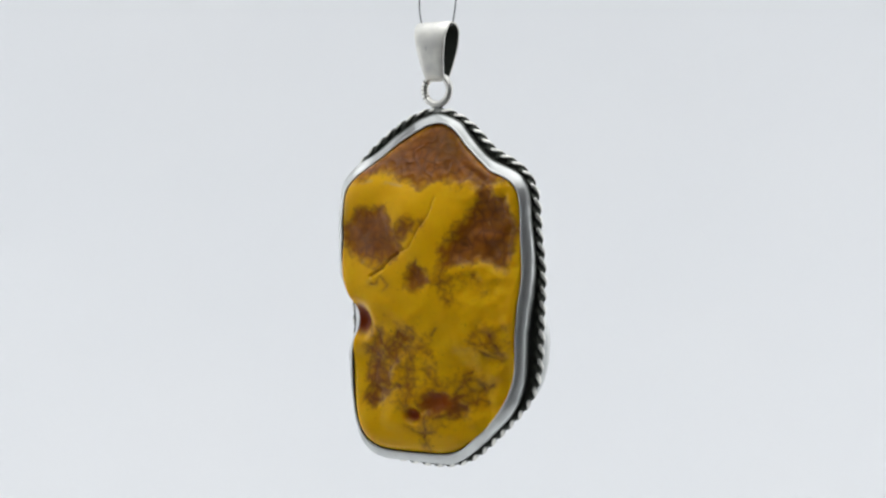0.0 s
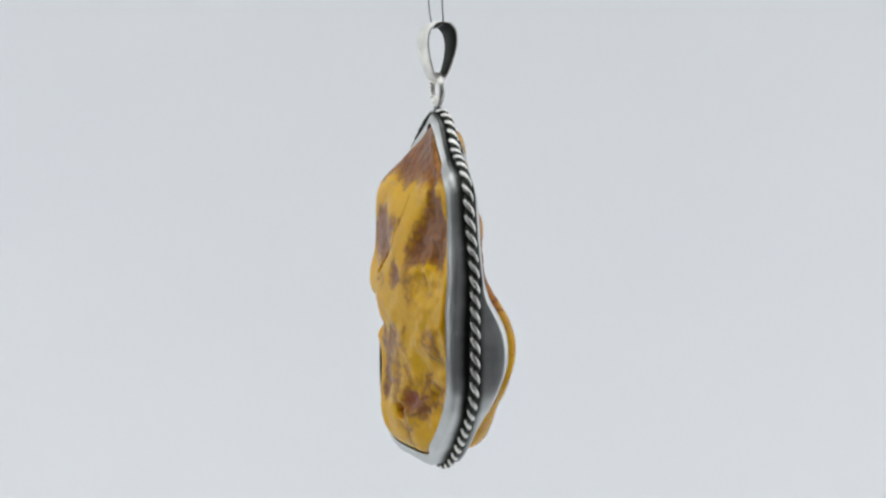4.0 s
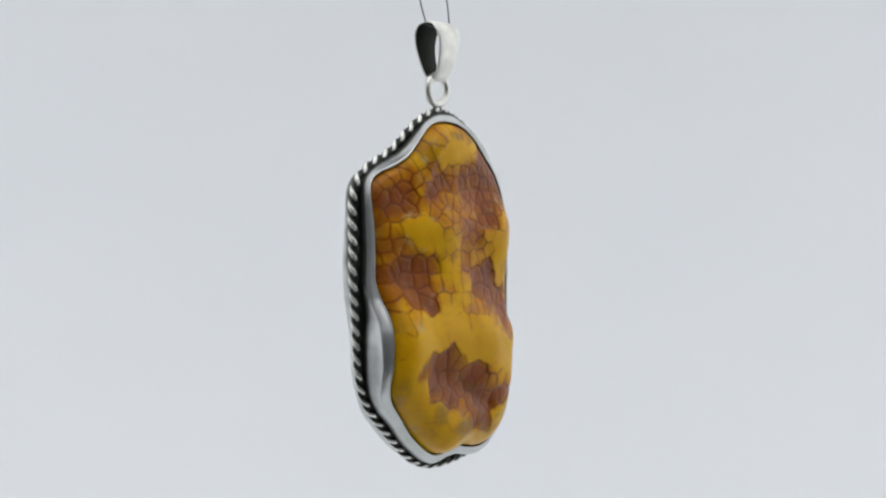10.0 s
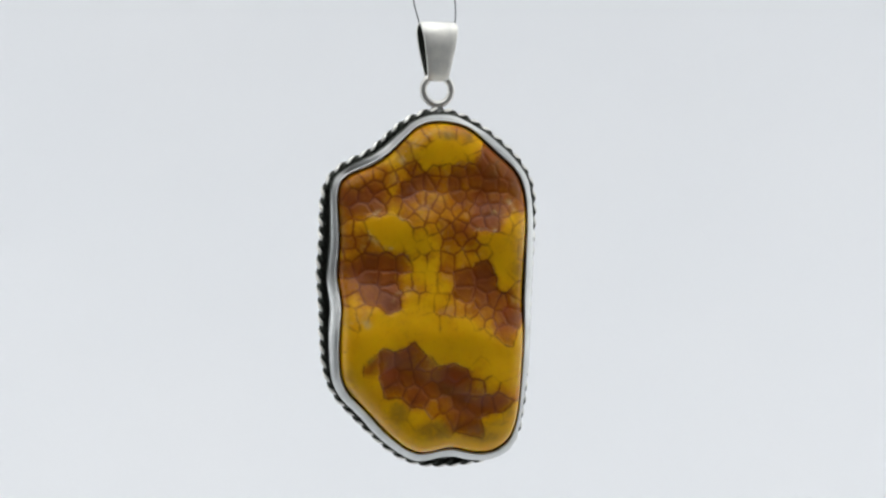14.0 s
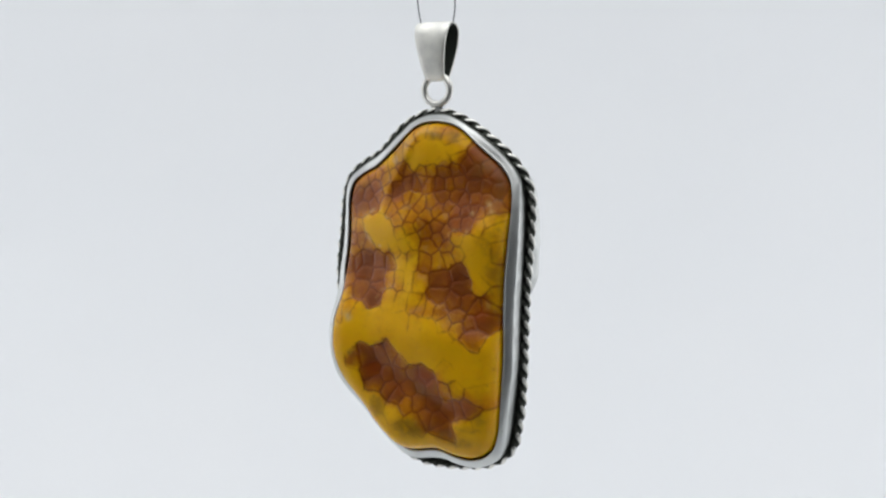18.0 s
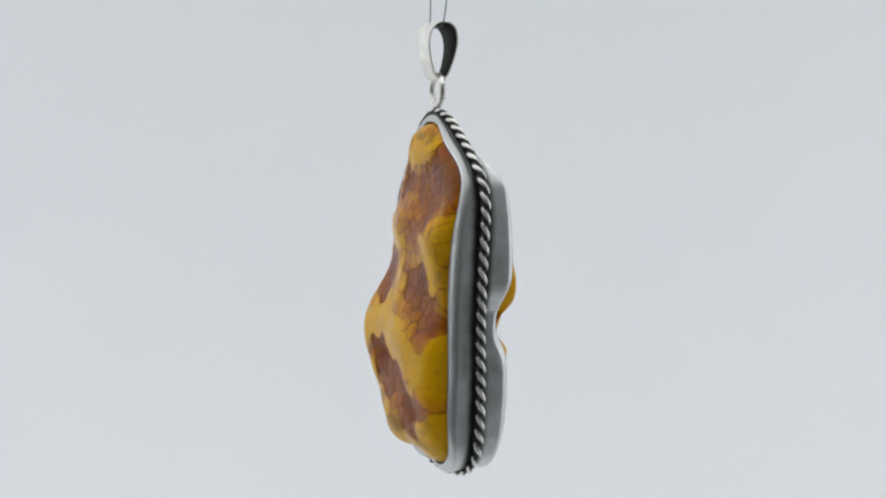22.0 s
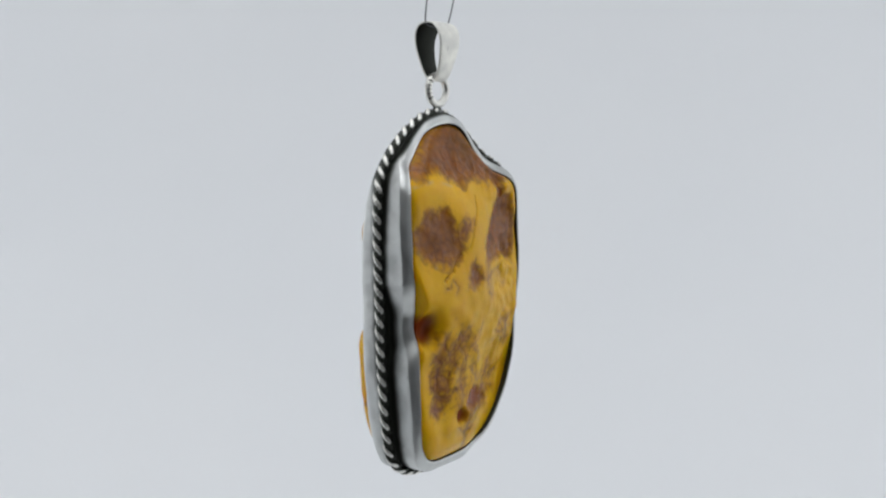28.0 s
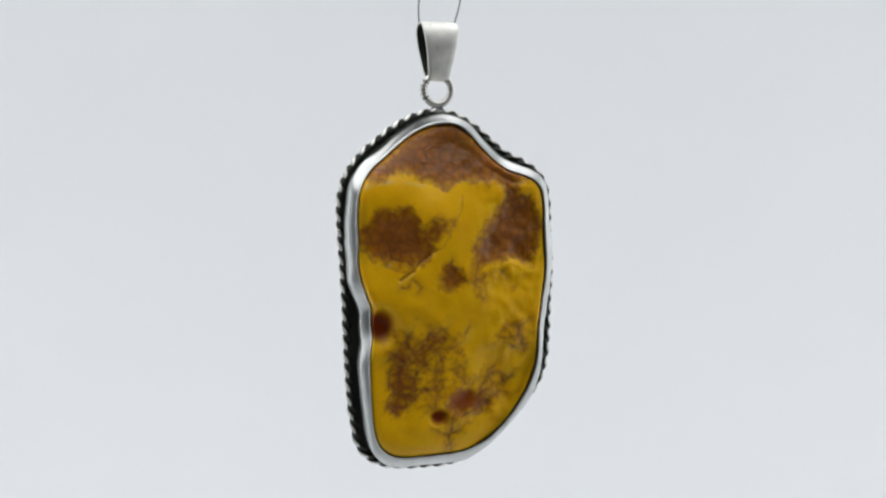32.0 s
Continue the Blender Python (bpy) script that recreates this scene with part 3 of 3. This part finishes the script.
def crease(x, z, p, q, width):
    """1 along the line from p to q, falling off to its sides."""
    p, q = np.array(p), np.array(q)
    d = q - p
    t = np.clip(((x - p[0]) * d[0] + (z - p[1]) * d[1]) / (d @ d), 0, 1)
    return np.exp(-((x - p[0] - t * d[0]) ** 2 + (z - p[1] - t * d[1]) ** 2) / width ** 2)


def off_line(x, z, line):
    """The distance from a bent line."""
    best = np.full(len(x), 1e6)
    for (ax, az), (bx, bz) in zip(line, line[1:]):
        dx, dz = bx - ax, bz - az
        t = np.clip(((x - ax) * dx + (z - az) * dz) / (dx * dx + dz * dz + 1e-9), 0, 1)
        best = np.minimum(best, (x - ax - t * dx) ** 2 + (z - az - t * dz) ** 2)
    return np.sqrt(best)


def in_outline(x, z, outline):
    """The distance from an outline, positive inside it."""
    ring = outline + outline[:1]
    inside = np.zeros(len(x), bool)
    for (ax, az), (bx, bz) in zip(ring, ring[1:]):
        if az != bz:
            inside ^= ((az > z) != (bz > z)) & (x < (bx - ax) * (z - az) / (bz - az) + ax)
    return np.where(inside, 1, -1) * off_line(x, z, ring)


def wobble(x, z, size, seed):
    return np.array([noise.noise(Vector((a / size, b / size, seed))) for a, b in zip(x, z)])


def crazing(x, z, cell, seed, loose=0.0):
    """Uneven, roughly square cells: the distance to the nearest crack in millimetres, and a tone for each cell."""
    x = x + 0.5 * wobble(x, z, 4.4, seed) + (0.12 + 0.5 * loose) * wobble(x, z, 0.9, seed + 1)
    z = z + 0.5 * wobble(x, z, 4.1, seed + 2) + (0.12 + 0.5 * loose) * wobble(x, z, 0.9, seed + 3)
    rng = np.random.default_rng(int(seed * 10))
    table = rng.uniform(-1, 1, (64, 64, 3))
    ci, cj = np.floor(x / cell).astype(int), np.floor(z / cell).astype(int)
    sites = []
    for di in (-2, -1, 0, 1, 2):
        for dj in (-2, -1, 0, 1, 2):
            i, j = ci + di, cj + dj
            t = table[i % 64, j % 64]
            shift = 0.5 * (table[7, j % 64, 2] > 0.2)
            sites.append((cell * (i + 0.5 + shift * 0.5 + (0.22 + 0.25 * loose) * t[:, 0]), cell * (j + 0.5 + (0.24 + 0.25 * loose) * t[:, 1]), t[:, 2]))
    d2 = np.stack([(x - a) ** 2 + (z - b) ** 2 for a, b, _ in sites])
    first = d2.argmin(0)
    k = np.arange(len(x))
    sx, sz, tone = (np.stack([s[m] for s in sites])[first, k] for m in range(3))
    gap = np.full(len(x), 9.0)
    for n, (a, b, _) in enumerate(sites):
        far = np.hypot(a - sx, b - sz)
        g = np.where(far > 1e-6, (d2[n] - d2[first, k]) / (2 * np.maximum(far, 1e-6)), 9.0)
        gap = np.minimum(gap, g)
    return gap, 0.5 + 0.5 * tone


def crazed_cells(x, z):
    """The distance from the nearest crack between the cells, how brown the cell is, and a tone of its own for each cell."""
    rng = np.random.default_rng(5)
    own = rng.uniform(0, 1, len(CELLS))
    first, second = np.full(len(x), 1e6), np.full(len(x), 1e6)
    near, other = np.zeros(len(x), int), np.zeros(len(x), int)
    for n, (a, b, _) in enumerate(CELLS):
        d = (x - a) ** 2 + (z - b) ** 2
        closer, next_best = d < first, (d >= first) & (d < second)
        second, other = np.where(closer, first, np.where(next_best, d, second)), np.where(closer, near, np.where(next_best, n, other))
        first, near = np.where(closer, d, first), np.where(closer, n, near)
    sx, sz, brown = np.array(CELLS, float).T
    gap = np.full(len(x), 9.0)
    for n, (a, b, _) in enumerate(CELLS):
        far = np.hypot(a - sx[near], b - sz[near])
        d = (x - a) ** 2 + (z - b) ** 2
        gap = np.minimum(gap, np.where(far > 1e-6, (d - first) / (2 * np.maximum(far, 1e-6)), 9.0))
    mixing = 0.5 * np.exp(-np.maximum(gap, 0) / 0.6)
    weight, blurred = np.full(len(x), 1e-9), np.zeros(len(x))
    for a, b, v in CELLS:
        w = np.exp(-((x - a) ** 2 + (z - b) ** 2) / 1.35 ** 2)
        weight, blurred = weight + w, blurred + w * v
    brown = 0.4 * (brown[near] * (1 - mixing) + brown[other] * mixing) + 0.6 * blurred / weight
    return gap, brown, own[near] * (1 - mixing) + own[other] * mixing


def step(v, lo, hi):
    t = np.clip((v - lo) / (hi - lo), 0, 1)
    return t * t * (3 - 2 * t)


def amber_face(side, parent, name, mat, label):
    sg, rim, edge, grid = SIDES[side]
    rows, cols = 200, 2 * STEPS
    fine = np.linspace(-np.pi, np.pi, cols, endpoint=False)
    rim, edge = (np.interp(fine, ANG, v, period=2 * np.pi) for v in (rim, edge))
    u = np.linspace(0.0, 1.0, rows) ** 0.7
    # the smooth face swells a little over its setting along both sides
    lip = np.where(np.sin(fine) < 0, 0.9, 1.0) * step(np.abs(np.sin(fine)), np.where(np.sin(fine) < 0, 0.12, 0.35), np.where(np.sin(fine) < 0, 0.5, 0.75)) * (side == "smooth")
    swell = np.sin(np.pi * np.clip((u - 0.72) / 0.28, 0, 1))
    reach = np.outer(u, rim - (0.14 if side == "smooth" else 0.28)) + np.outer(swell, lip)
    x, z = (MID[0] + np.sin(fine) * reach).ravel(), (MID[1] + np.cos(fine) * reach).ravel()
    uu = np.repeat(u, cols)
    rim_y = np.tile(sg * edge, rows) - 0.8
    q = np.sqrt(np.clip(1 - uu ** (18 if side == "smooth" else 10), 0, 1))
    inner = np.clip((1 - uu) / 0.12, 0, 1)
    ripple = wobble(x, z, 2.1, 8.7 + sg)
    h = bulge(grid, x, z) + 0.30 * wobble(x, z, 5.2, 3.1 + sg) + 0.09 * ripple * inner
    jag = 0.75 if side == "smooth" else 0.5
    near, close, fuzz = ((wobble(x, z, size, 21.0 + k), wobble(x, z, size, 41.0 + k)) for k, size in enumerate((2.4, 1.0, 0.45)))
    xj = x + jag * (0.6 * near[0] + 0.4 * close[0] + 0.12 * fuzz[0])
    zj = z + jag * (0.6 * near[1] + 0.4 * close[1] + 0.12 * fuzz[1])
    xc, zc = x + 0.16 * close[0] + 0.10 * fuzz[0], z + 0.16 * close[1] + 0.10 * fuzz[1]
    if side == "smooth":
        pat = np.zeros_like(x)
        for strength, outline in CRUST:
            pat = np.maximum(pat, 1.1 * strength * step(in_outline(xj, zj, outline), -2.7, 2.1))
        drawn = np.full_like(x, 9.0)
        for line in CRACK:
            drawn = np.minimum(drawn, off_line(xc, zc, line))
        gap, tone = crazing(x, z, 1.45, 4.3 + sg, 0.6)
        gap = gap + 0.04
    else:
        gap, brown, tone = crazed_cells(xc, zc)
        pat = 1.0 * brown + 0.10 * near[0] * step(brown, 0.1, 0.4)
    hollow, pit, fissure = np.zeros_like(x), np.zeros_like(x), np.zeros_like(x)
    if side == "smooth":
        h -= 2.6 * dent(x, z, 10.0, -10.9, 2.3, 2.6, 3) + 1.0 * dent(x, z, 1.2, -24.7, 1.3, 1.15, 4)
        h -= 0.3 * dent(x, z, -0.6, -4.2, 1.6, 1.5, 3) + 0.3 * dent(x, z, -2.6, -22.3, 2.4, 1.5, 3)
        cleft = off_line(xc, zc, [(2.9, -0.6), (4.0, -1.4), (5.3, -2.8), (6.3, -3.5), (7.4, -4.1)])
        ledge = off_line(xc, zc, [(-2.4, 7.6), (-1.9, 5.2), (-0.7, 3.6), (0.9, 0.4), (2.9, -0.6)])
        h -= 0.30 * np.exp(-(cleft / 0.25) ** 2) + 0.10 * np.exp(-(ledge / 0.25) ** 2)
        h += (0.5 * wobble(x, z, 3.8, 31.0) + 0.22 * wobble(x, z, 1.5, 32.0)) * step(-x, 3.0, 9.0) * inner
        h += 0.28 * wobble(x, z, 2.6, 61.0) * step(-z, 6.0, 11.0) * inner
        h -= (0.35 + 0.5 * step(-x, 4.0, 8.0) + 0.2 * step(-z, 10.0, 14.0)) * step(pat, 0.1, 1.1) * inner
        hollow = dent(x, z, 10.0, -10.8, 1.9, 2.4, 7)
        pit = np.maximum(dent(x, z, 1.2, -24.7, 1.3, 1.15, 5), 0.7 * dent(xj, zj, -2.6, -22.2, 2.6, 1.6, 3))
        h += 0.3 * dent(x, z, -1.2, -25.2, 1.3, 1.2, 4)
        fissure = np.maximum(0.55 * np.exp(-(drawn / 0.24) ** 2) + 0.28 * np.exp(-(drawn / 0.8) ** 2), np.maximum(0.75 * np.exp(-(cleft / 0.16) ** 2), 0.35 * np.exp(-(ledge / 0.14) ** 2)))
        fissure *= 0.6 + 0.4 * np.clip(0.5 + wobble(x, z, 1.6, 55.0), 0, 1)
        h -= 0.12 * fissure
        wrinkle = 1 - np.abs(wobble(x, z, 1.7, 12.5)) * 3
        h += (0.10 * np.clip(wrinkle, 0, 1) * step(z, 8.0, 11.0) + 0.07 * wobble(x, z, 1.3, 71.0)) * step(pat, 0.5, 0.9) * inner
    else:
        # the crust lies lower than the yellow stone round it, deepest in a trench at its lower end
        h -= 0.4 * step(pat, 0.1, 1.1) + 0.4 * crease(x, z, (-12.0, 8.3), (12.0, 8.0), 3.4)
        h -= 0.7 * dent(x, z, -11.0, -3.8, 5.0, 3.8) + 0.55 * dent(x, z, 8.0, -6.5, 5.0, 3.6)
        h -= 0.9 * np.maximum(crease(x, z, (-7.0, -17.5), (0.0, -21.0), 2.0), crease(x, z, (0.0, -21.0), (5.0, -23.5), 1.7))
        h += 0.6 * crease(x, z, (-5.0, -11.8), (12.0, -13.5), 2.6) + 0.55 * dent(x, z, 0.0, 16.0, 6.0, 4.5)
        h += 0.7 * dent(x, z, -2.0, 3.2, 6.0, 2.8) + 0.8 * dent(x, z, 9.0, 2.5, 3.5, 4.0) + 0.3 * crease(x, z, (-6.0, 9.6), (-2.0, 16.8), 0.8)
        pit = 0.6 * np.maximum(np.maximum(dent(xj, zj, -8.1, -18.0, 1.5, 1.2, 3), dent(xj, zj, 0.9, -18.8, 1.7, 1.4, 3)), dent(xj, zj, 9.6, -9.0, 1.3, 1.2, 3))
        sunk = step(pat, 0.42, 0.9)
        h += sunk * (0.10 * step(gap, 0.0, 0.5) - 0.10 + 0.03 * (tone - 0.5))
    grime, chalk = np.zeros_like(x), np.zeros_like(x)
    for cx, cz, rx, rz, s in GRIME[side]:
        grime = np.maximum(grime, s * dent(xj, zj, cx, cz, rx, rz, 3))
    for strength, width, line in PALE_LINES[side]:
        chalk = np.maximum(chalk, strength * np.exp(-(off_line(xc, zc, line) / width) ** 2))
    y = sg * (rim_y + (h - rim_y) * q)
    verts = np.stack([x, y, z], 1) * MM
    return mesh_object(name, verts, rings_to_faces(rows, cols, flip=sg < 0), mat, parent, label,
                       [("patina", pat), ("hollow", hollow), ("pit", pit), ("fissure", fissure), ("gap", gap), ("tone", tone), ("grime", grime), ("chalk", chalk)])


def setting_wall(side, parent, name, label):
    """A silver wall from the rope up to the rim that is pressed over the stone's edge."""
    sg, rim, edge, *_ = SIDES[side]
    foot = np.minimum(R_ROPE - 0.2, rim + (1.45 - 0.25 * WEST if side == "smooth" else 1.3))
    rows, dark_mask = [], []
    top = edge - sg * 0.05
    for k in range(4):
        rows.append((R_ROPE - 0.15 + (foot - R_ROPE + 0.15) * k / 4, Y_ROPE + sg * (0.25 + 0.02 * k)))
        dark_mask.append(np.full(STEPS, 1.0))
    y0 = Y_ROPE + sg * 0.35
    x, z = on_plane(R_ROPE)
    hammer = 0.2 * wobble(x, z, 4.5, 5.5 + sg) + 0.07 * wobble(x, z, 1.8, 6.5 + sg)
    rise = np.abs(top - y0)
    bend = np.minimum(0.9, 0.45 * rise)
    mottle = np.clip(0.5 + 0.9 * wobble(x, z, 7.0, 9.5 + sg) + 0.5 * wobble(x, z, 2.4, 10.5 + sg), 0, 1)
    for v in np.linspace(0, 1, 14)[:-1]:
        # upright above the rope; blackened foot, grey above painted as a dark reflection
        rows.append((foot + (hammer + 0.08) * math.sin(0.5 * math.pi * v), y0 + sg * (rise - bend) * v))
        dark_mask.append(np.maximum(np.clip((2.3 - v * (rise - bend)) / 1.9, 0, 1), (0.50 - 0.28 * mottle) * (1 - v ** 8)))
    for v in np.linspace(0, 1, 12):
        # sloping over the edge of the stone, rounded at its shoulder
        turn, flat = 1 - math.cos(0.5 * math.pi * v), v
        r = 0.35 * turn + 0.65 * flat
        up = 0.35 * math.sin(0.5 * math.pi * v) + 0.65 * flat
        rows.append((foot + (hammer + 0.08) * (1 - r) + (rim + 0.22 - foot) * r, top - sg * bend * (1 - up)))
        dark_mask.append(np.clip((1.9 - rise + bend * (1 - up)) / 1.0, 0, 1) * min(1.0, max(0.0, 1.2 - 1.7 * v)))
    # inner lip coloured black for the shadow in the gap round the stone
    for dr, dy in ((0.24, 0.05), (0.1, 0.08), (-0.02, 0.04), (-0.1, -0.06), (-0.15, -0.3), (-0.2, -0.9)):
        rows.append((rim + dr, top + sg * dy))
        dark_mask.append(np.full(STEPS, 0.0 if dy > 0.0 else 1.0))
    verts = np.concatenate([np.stack([on_plane(r)[0], y, on_plane(r)[1]], 1) for r, y in rows]) * MM
    return mesh_object(name, verts, rings_to_faces(len(rows), STEPS, flip=sg < 0), SILVER, parent, label,
                       [("oxide", np.concatenate(dark_mask))])


def rope_path(n):
    x, z = on_plane(R_ROPE)
    p = np.stack([x, Y_ROPE, z], 1)
    seg = np.linalg.norm(np.roll(p, -1, 0) - p, axis=1)
    s = np.r_[0, np.cumsum(seg)]
    q = np.r_[p, p[:1]]
    t = np.linspace(0, s[-1], n, endpoint=False)
    return np.stack([np.interp(t, s, q[:, i]) for i in range(3)], 1)


def rope_strand(phase, parent, turns=34, hand=1):
    n = turns * 22
    c = rope_path(n)
    t = np.roll(c, -1, 0) - np.roll(c, 1, 0)
    t /= np.linalg.norm(t, axis=1, keepdims=True)
    out = np.cross(t, np.array([0, 1.0, 0]))
    out /= np.linalg.norm(out, axis=1, keepdims=True)
    up = np.cross(out, t)
    a = hand * np.linspace(0, 2 * np.pi * turns, n, endpoint=False) + phase
    p = c + 0.37 * (np.cos(a)[:, None] * out + np.sin(a)[:, None] * up)
    verts, faces = tube(p, 0.40, 10, True)
    rel = verts - np.repeat(c, 10, 0)
    d = np.linalg.norm(rel, axis=1)
    outward = (rel * np.repeat(out, 10, 0)).sum(1)
    dark_mask = np.clip(np.maximum((0.735 - d) / 0.08, (0.30 - outward) / 0.3), 0, 1)
    return mesh_object("rope_strand", verts * MM, faces, BRIGHT, parent, "bright twisted silver wire, black in its grooves", [("oxide", dark_mask)])


def jump_ring(parent):
    a = np.linspace(0, 2 * np.pi, 72, endpoint=False)
    p = np.stack([2.12 * np.cos(a), 0 * a, 23.5 + 2.12 * np.sin(a)], 1)
    verts, faces = tube(p, 0.55, 14, True)
    dark_mask = np.clip((21.2 - verts[:, 2]) / 0.5, 0, 1)
    # dark stamped marks down one side of the ring
    turn = np.degrees(np.arctan2(verts[:, 2] - 23.5, verts[:, 0]))
    dark_mask = np.maximum(dark_mask, 0.75 * (np.cos(np.radians(turn * 22)) > 0.45) * (np.abs(verts[:, 0]) > 1.0) * (np.abs(turn) < 50) * (verts[:, 1] > 0.2))
    ring = mesh_object("jump_ring", verts * MM, faces, BRIGHT, parent, "round polished silver jump ring", [("oxide", dark_mask)])
    # solder between the ring and the rope
    v = []
    for k in range(7):
        f = k / 6
        for b in np.linspace(0, 2 * np.pi, 14, endpoint=False):
            r = 0.62 + 0.5 * (1 - f) ** 2
            v.append((r * 1.25 * math.cos(b), 0.6 * r * math.sin(b), 20.2 + 1.1 * f))
    mesh_object("solder_joint", np.array(v) * MM, rings_to_faces(7, 14), SILVER, ring, "dark solder", [("oxide", [0.75] * len(v))])
    return ring


def bail(parent):
    """A strap of silver bent into a drop-shaped loop, wide at its top and narrow at the ring."""
    side = [(1.15, 33.05), (1.98, 32.05), (2.25, 30.5), (2.05, 28.8), (1.5, 26.9), (0.85, 25.45)]
    c = closed_spline([(0, 33.3)] + side + [(0, 24.95)] + [(-y, z) for y, z in side[::-1]], 8)
    n, z = len(c), c[:, 1]
    t = np.roll(c, -1, 0) - np.roll(c, 1, 0)
    t /= np.linalg.norm(t, axis=1, keepdims=True)
    nor = np.stack([t[:, 1], -t[:, 0]], 1)
    mid = np.array([0, 29.35])
    nor *= np.sign(((c - mid) * nor).sum(1))[:, None]
    half = 1.6 + (2.75 - 1.6) * np.clip((z - 25.2) / 7.2, 0, 1)
    verts, dark_mask = [], []
    prof = [(-1, 0.08), (-0.93, 0.17), (-0.5, 0.22), (0, 0.235), (0.5, 0.22), (0.93, 0.17), (1, 0.08),
            (1, -0.08), (0.93, -0.17), (0, -0.2), (-0.93, -0.17), (-1, -0.08)]
    for i in range(n):
        for w, d in prof:
            q = c[i] + nor[i] * d
            verts.append((w * half[i], q[0], q[1]))
            dark_mask.append(1.0 if d < -0.1 else 0.0)
    ob = mesh_object("bail", np.array(verts) * MM, rings_to_faces(n, len(prof), wrap_rows=True, flip=True), SATIN, parent,
                     "tapered silver strap loop, dark inside", [("oxide", dark_mask)])
    ob.rotation_euler = (0, 0, radians(2.5))
    return ob


def pendant():
    root = tagged(new("amber_pendant"), "yellow amber pendant in blackened silver with a twisted rope edge", "pendant")
    root.location = (0, 0, HANG)
    amber_face("smooth", root, "amber_front", AMBER_SMOOTH, "yellow amber with soft brown patches and a dark red hollow")
    amber_face("crazed", root, "amber_back", AMBER_CRAZED, "yellow amber with a brown crust crazed into cells")
    setting_wall("smooth", root, "front_bezel", "silver wall pressed over the stone, blackened at its foot")
    setting_wall("crazed", root, "back_bezel", "silver wall pressed over the stone, blackened at its foot")
    rope_strand(0.0, root)
    rope_strand(math.pi, root)
    verts, faces = tube(rope_path(360), 0.45, 8, True)
    mesh_object("rope_core", verts * MM, faces, SILVER, root, "blackened silver", [("oxide", [1.0] * len(verts))])
    jump_ring(root)
    bail(root)
    return root


def hanging_wire():
    """A thin steel wire through the loop, both ends going up to the tent's top."""
    ctrl = [(-0.5, 0.0, 400.0), (-1.6, 0.6, 250), (-3.3, 0.9, 60.0), (-3.8, 0.6, 42.0), (-3.5, 0.4, 37.0), (-2.75, 0, 33.6),
            (-2.3, 0, 32.9), (0, 0, 32.75), (2.3, 0, 32.9), (2.75, 0, 33.8), (2.85, 0.3, 36.0), (2.6, 0.5, 40.0), (2.2, 0.9, 60.0),
            (1.2, 0.6, 250), (0.5, 0.0, 400.0)]
    p = np.array(ctrl, float)
    ext = np.vstack([2 * p[0] - p[1], p, 2 * p[-1] - p[-2]])
    path = []
    for i in range(len(p) - 1):
        a, b, c, d = ext[i:i + 4]
        for t in np.linspace(0, 1, 10, endpoint=False):
            path.append(0.5 * (2 * b + (c - a) * t + (2 * a - 5 * b + 4 * c - d) * t * t + (3 * b - a - 3 * c + d) * t ** 3))
    path.append(p[-1])
    verts, faces = tube(np.array(path), 0.11, 8)
    root = mesh_object("hanging_wire", verts * MM, faces, WIRE)
    root.location = (0, 0, HANG)
    return tagged(root, "thin dark steel wire loop that holds the pendant", "wire")


PENDANT = pendant()
LOOP = hanging_wire()


def motions():
    walk(PENDANT, [(t, pose(0, 0, HANG, 0, 0, a)) for t, a in TURN])
    walk(LOOP, [(t, pose(0, 0, HANG, 0, 0, a)) for t, a in TURN])


motions()
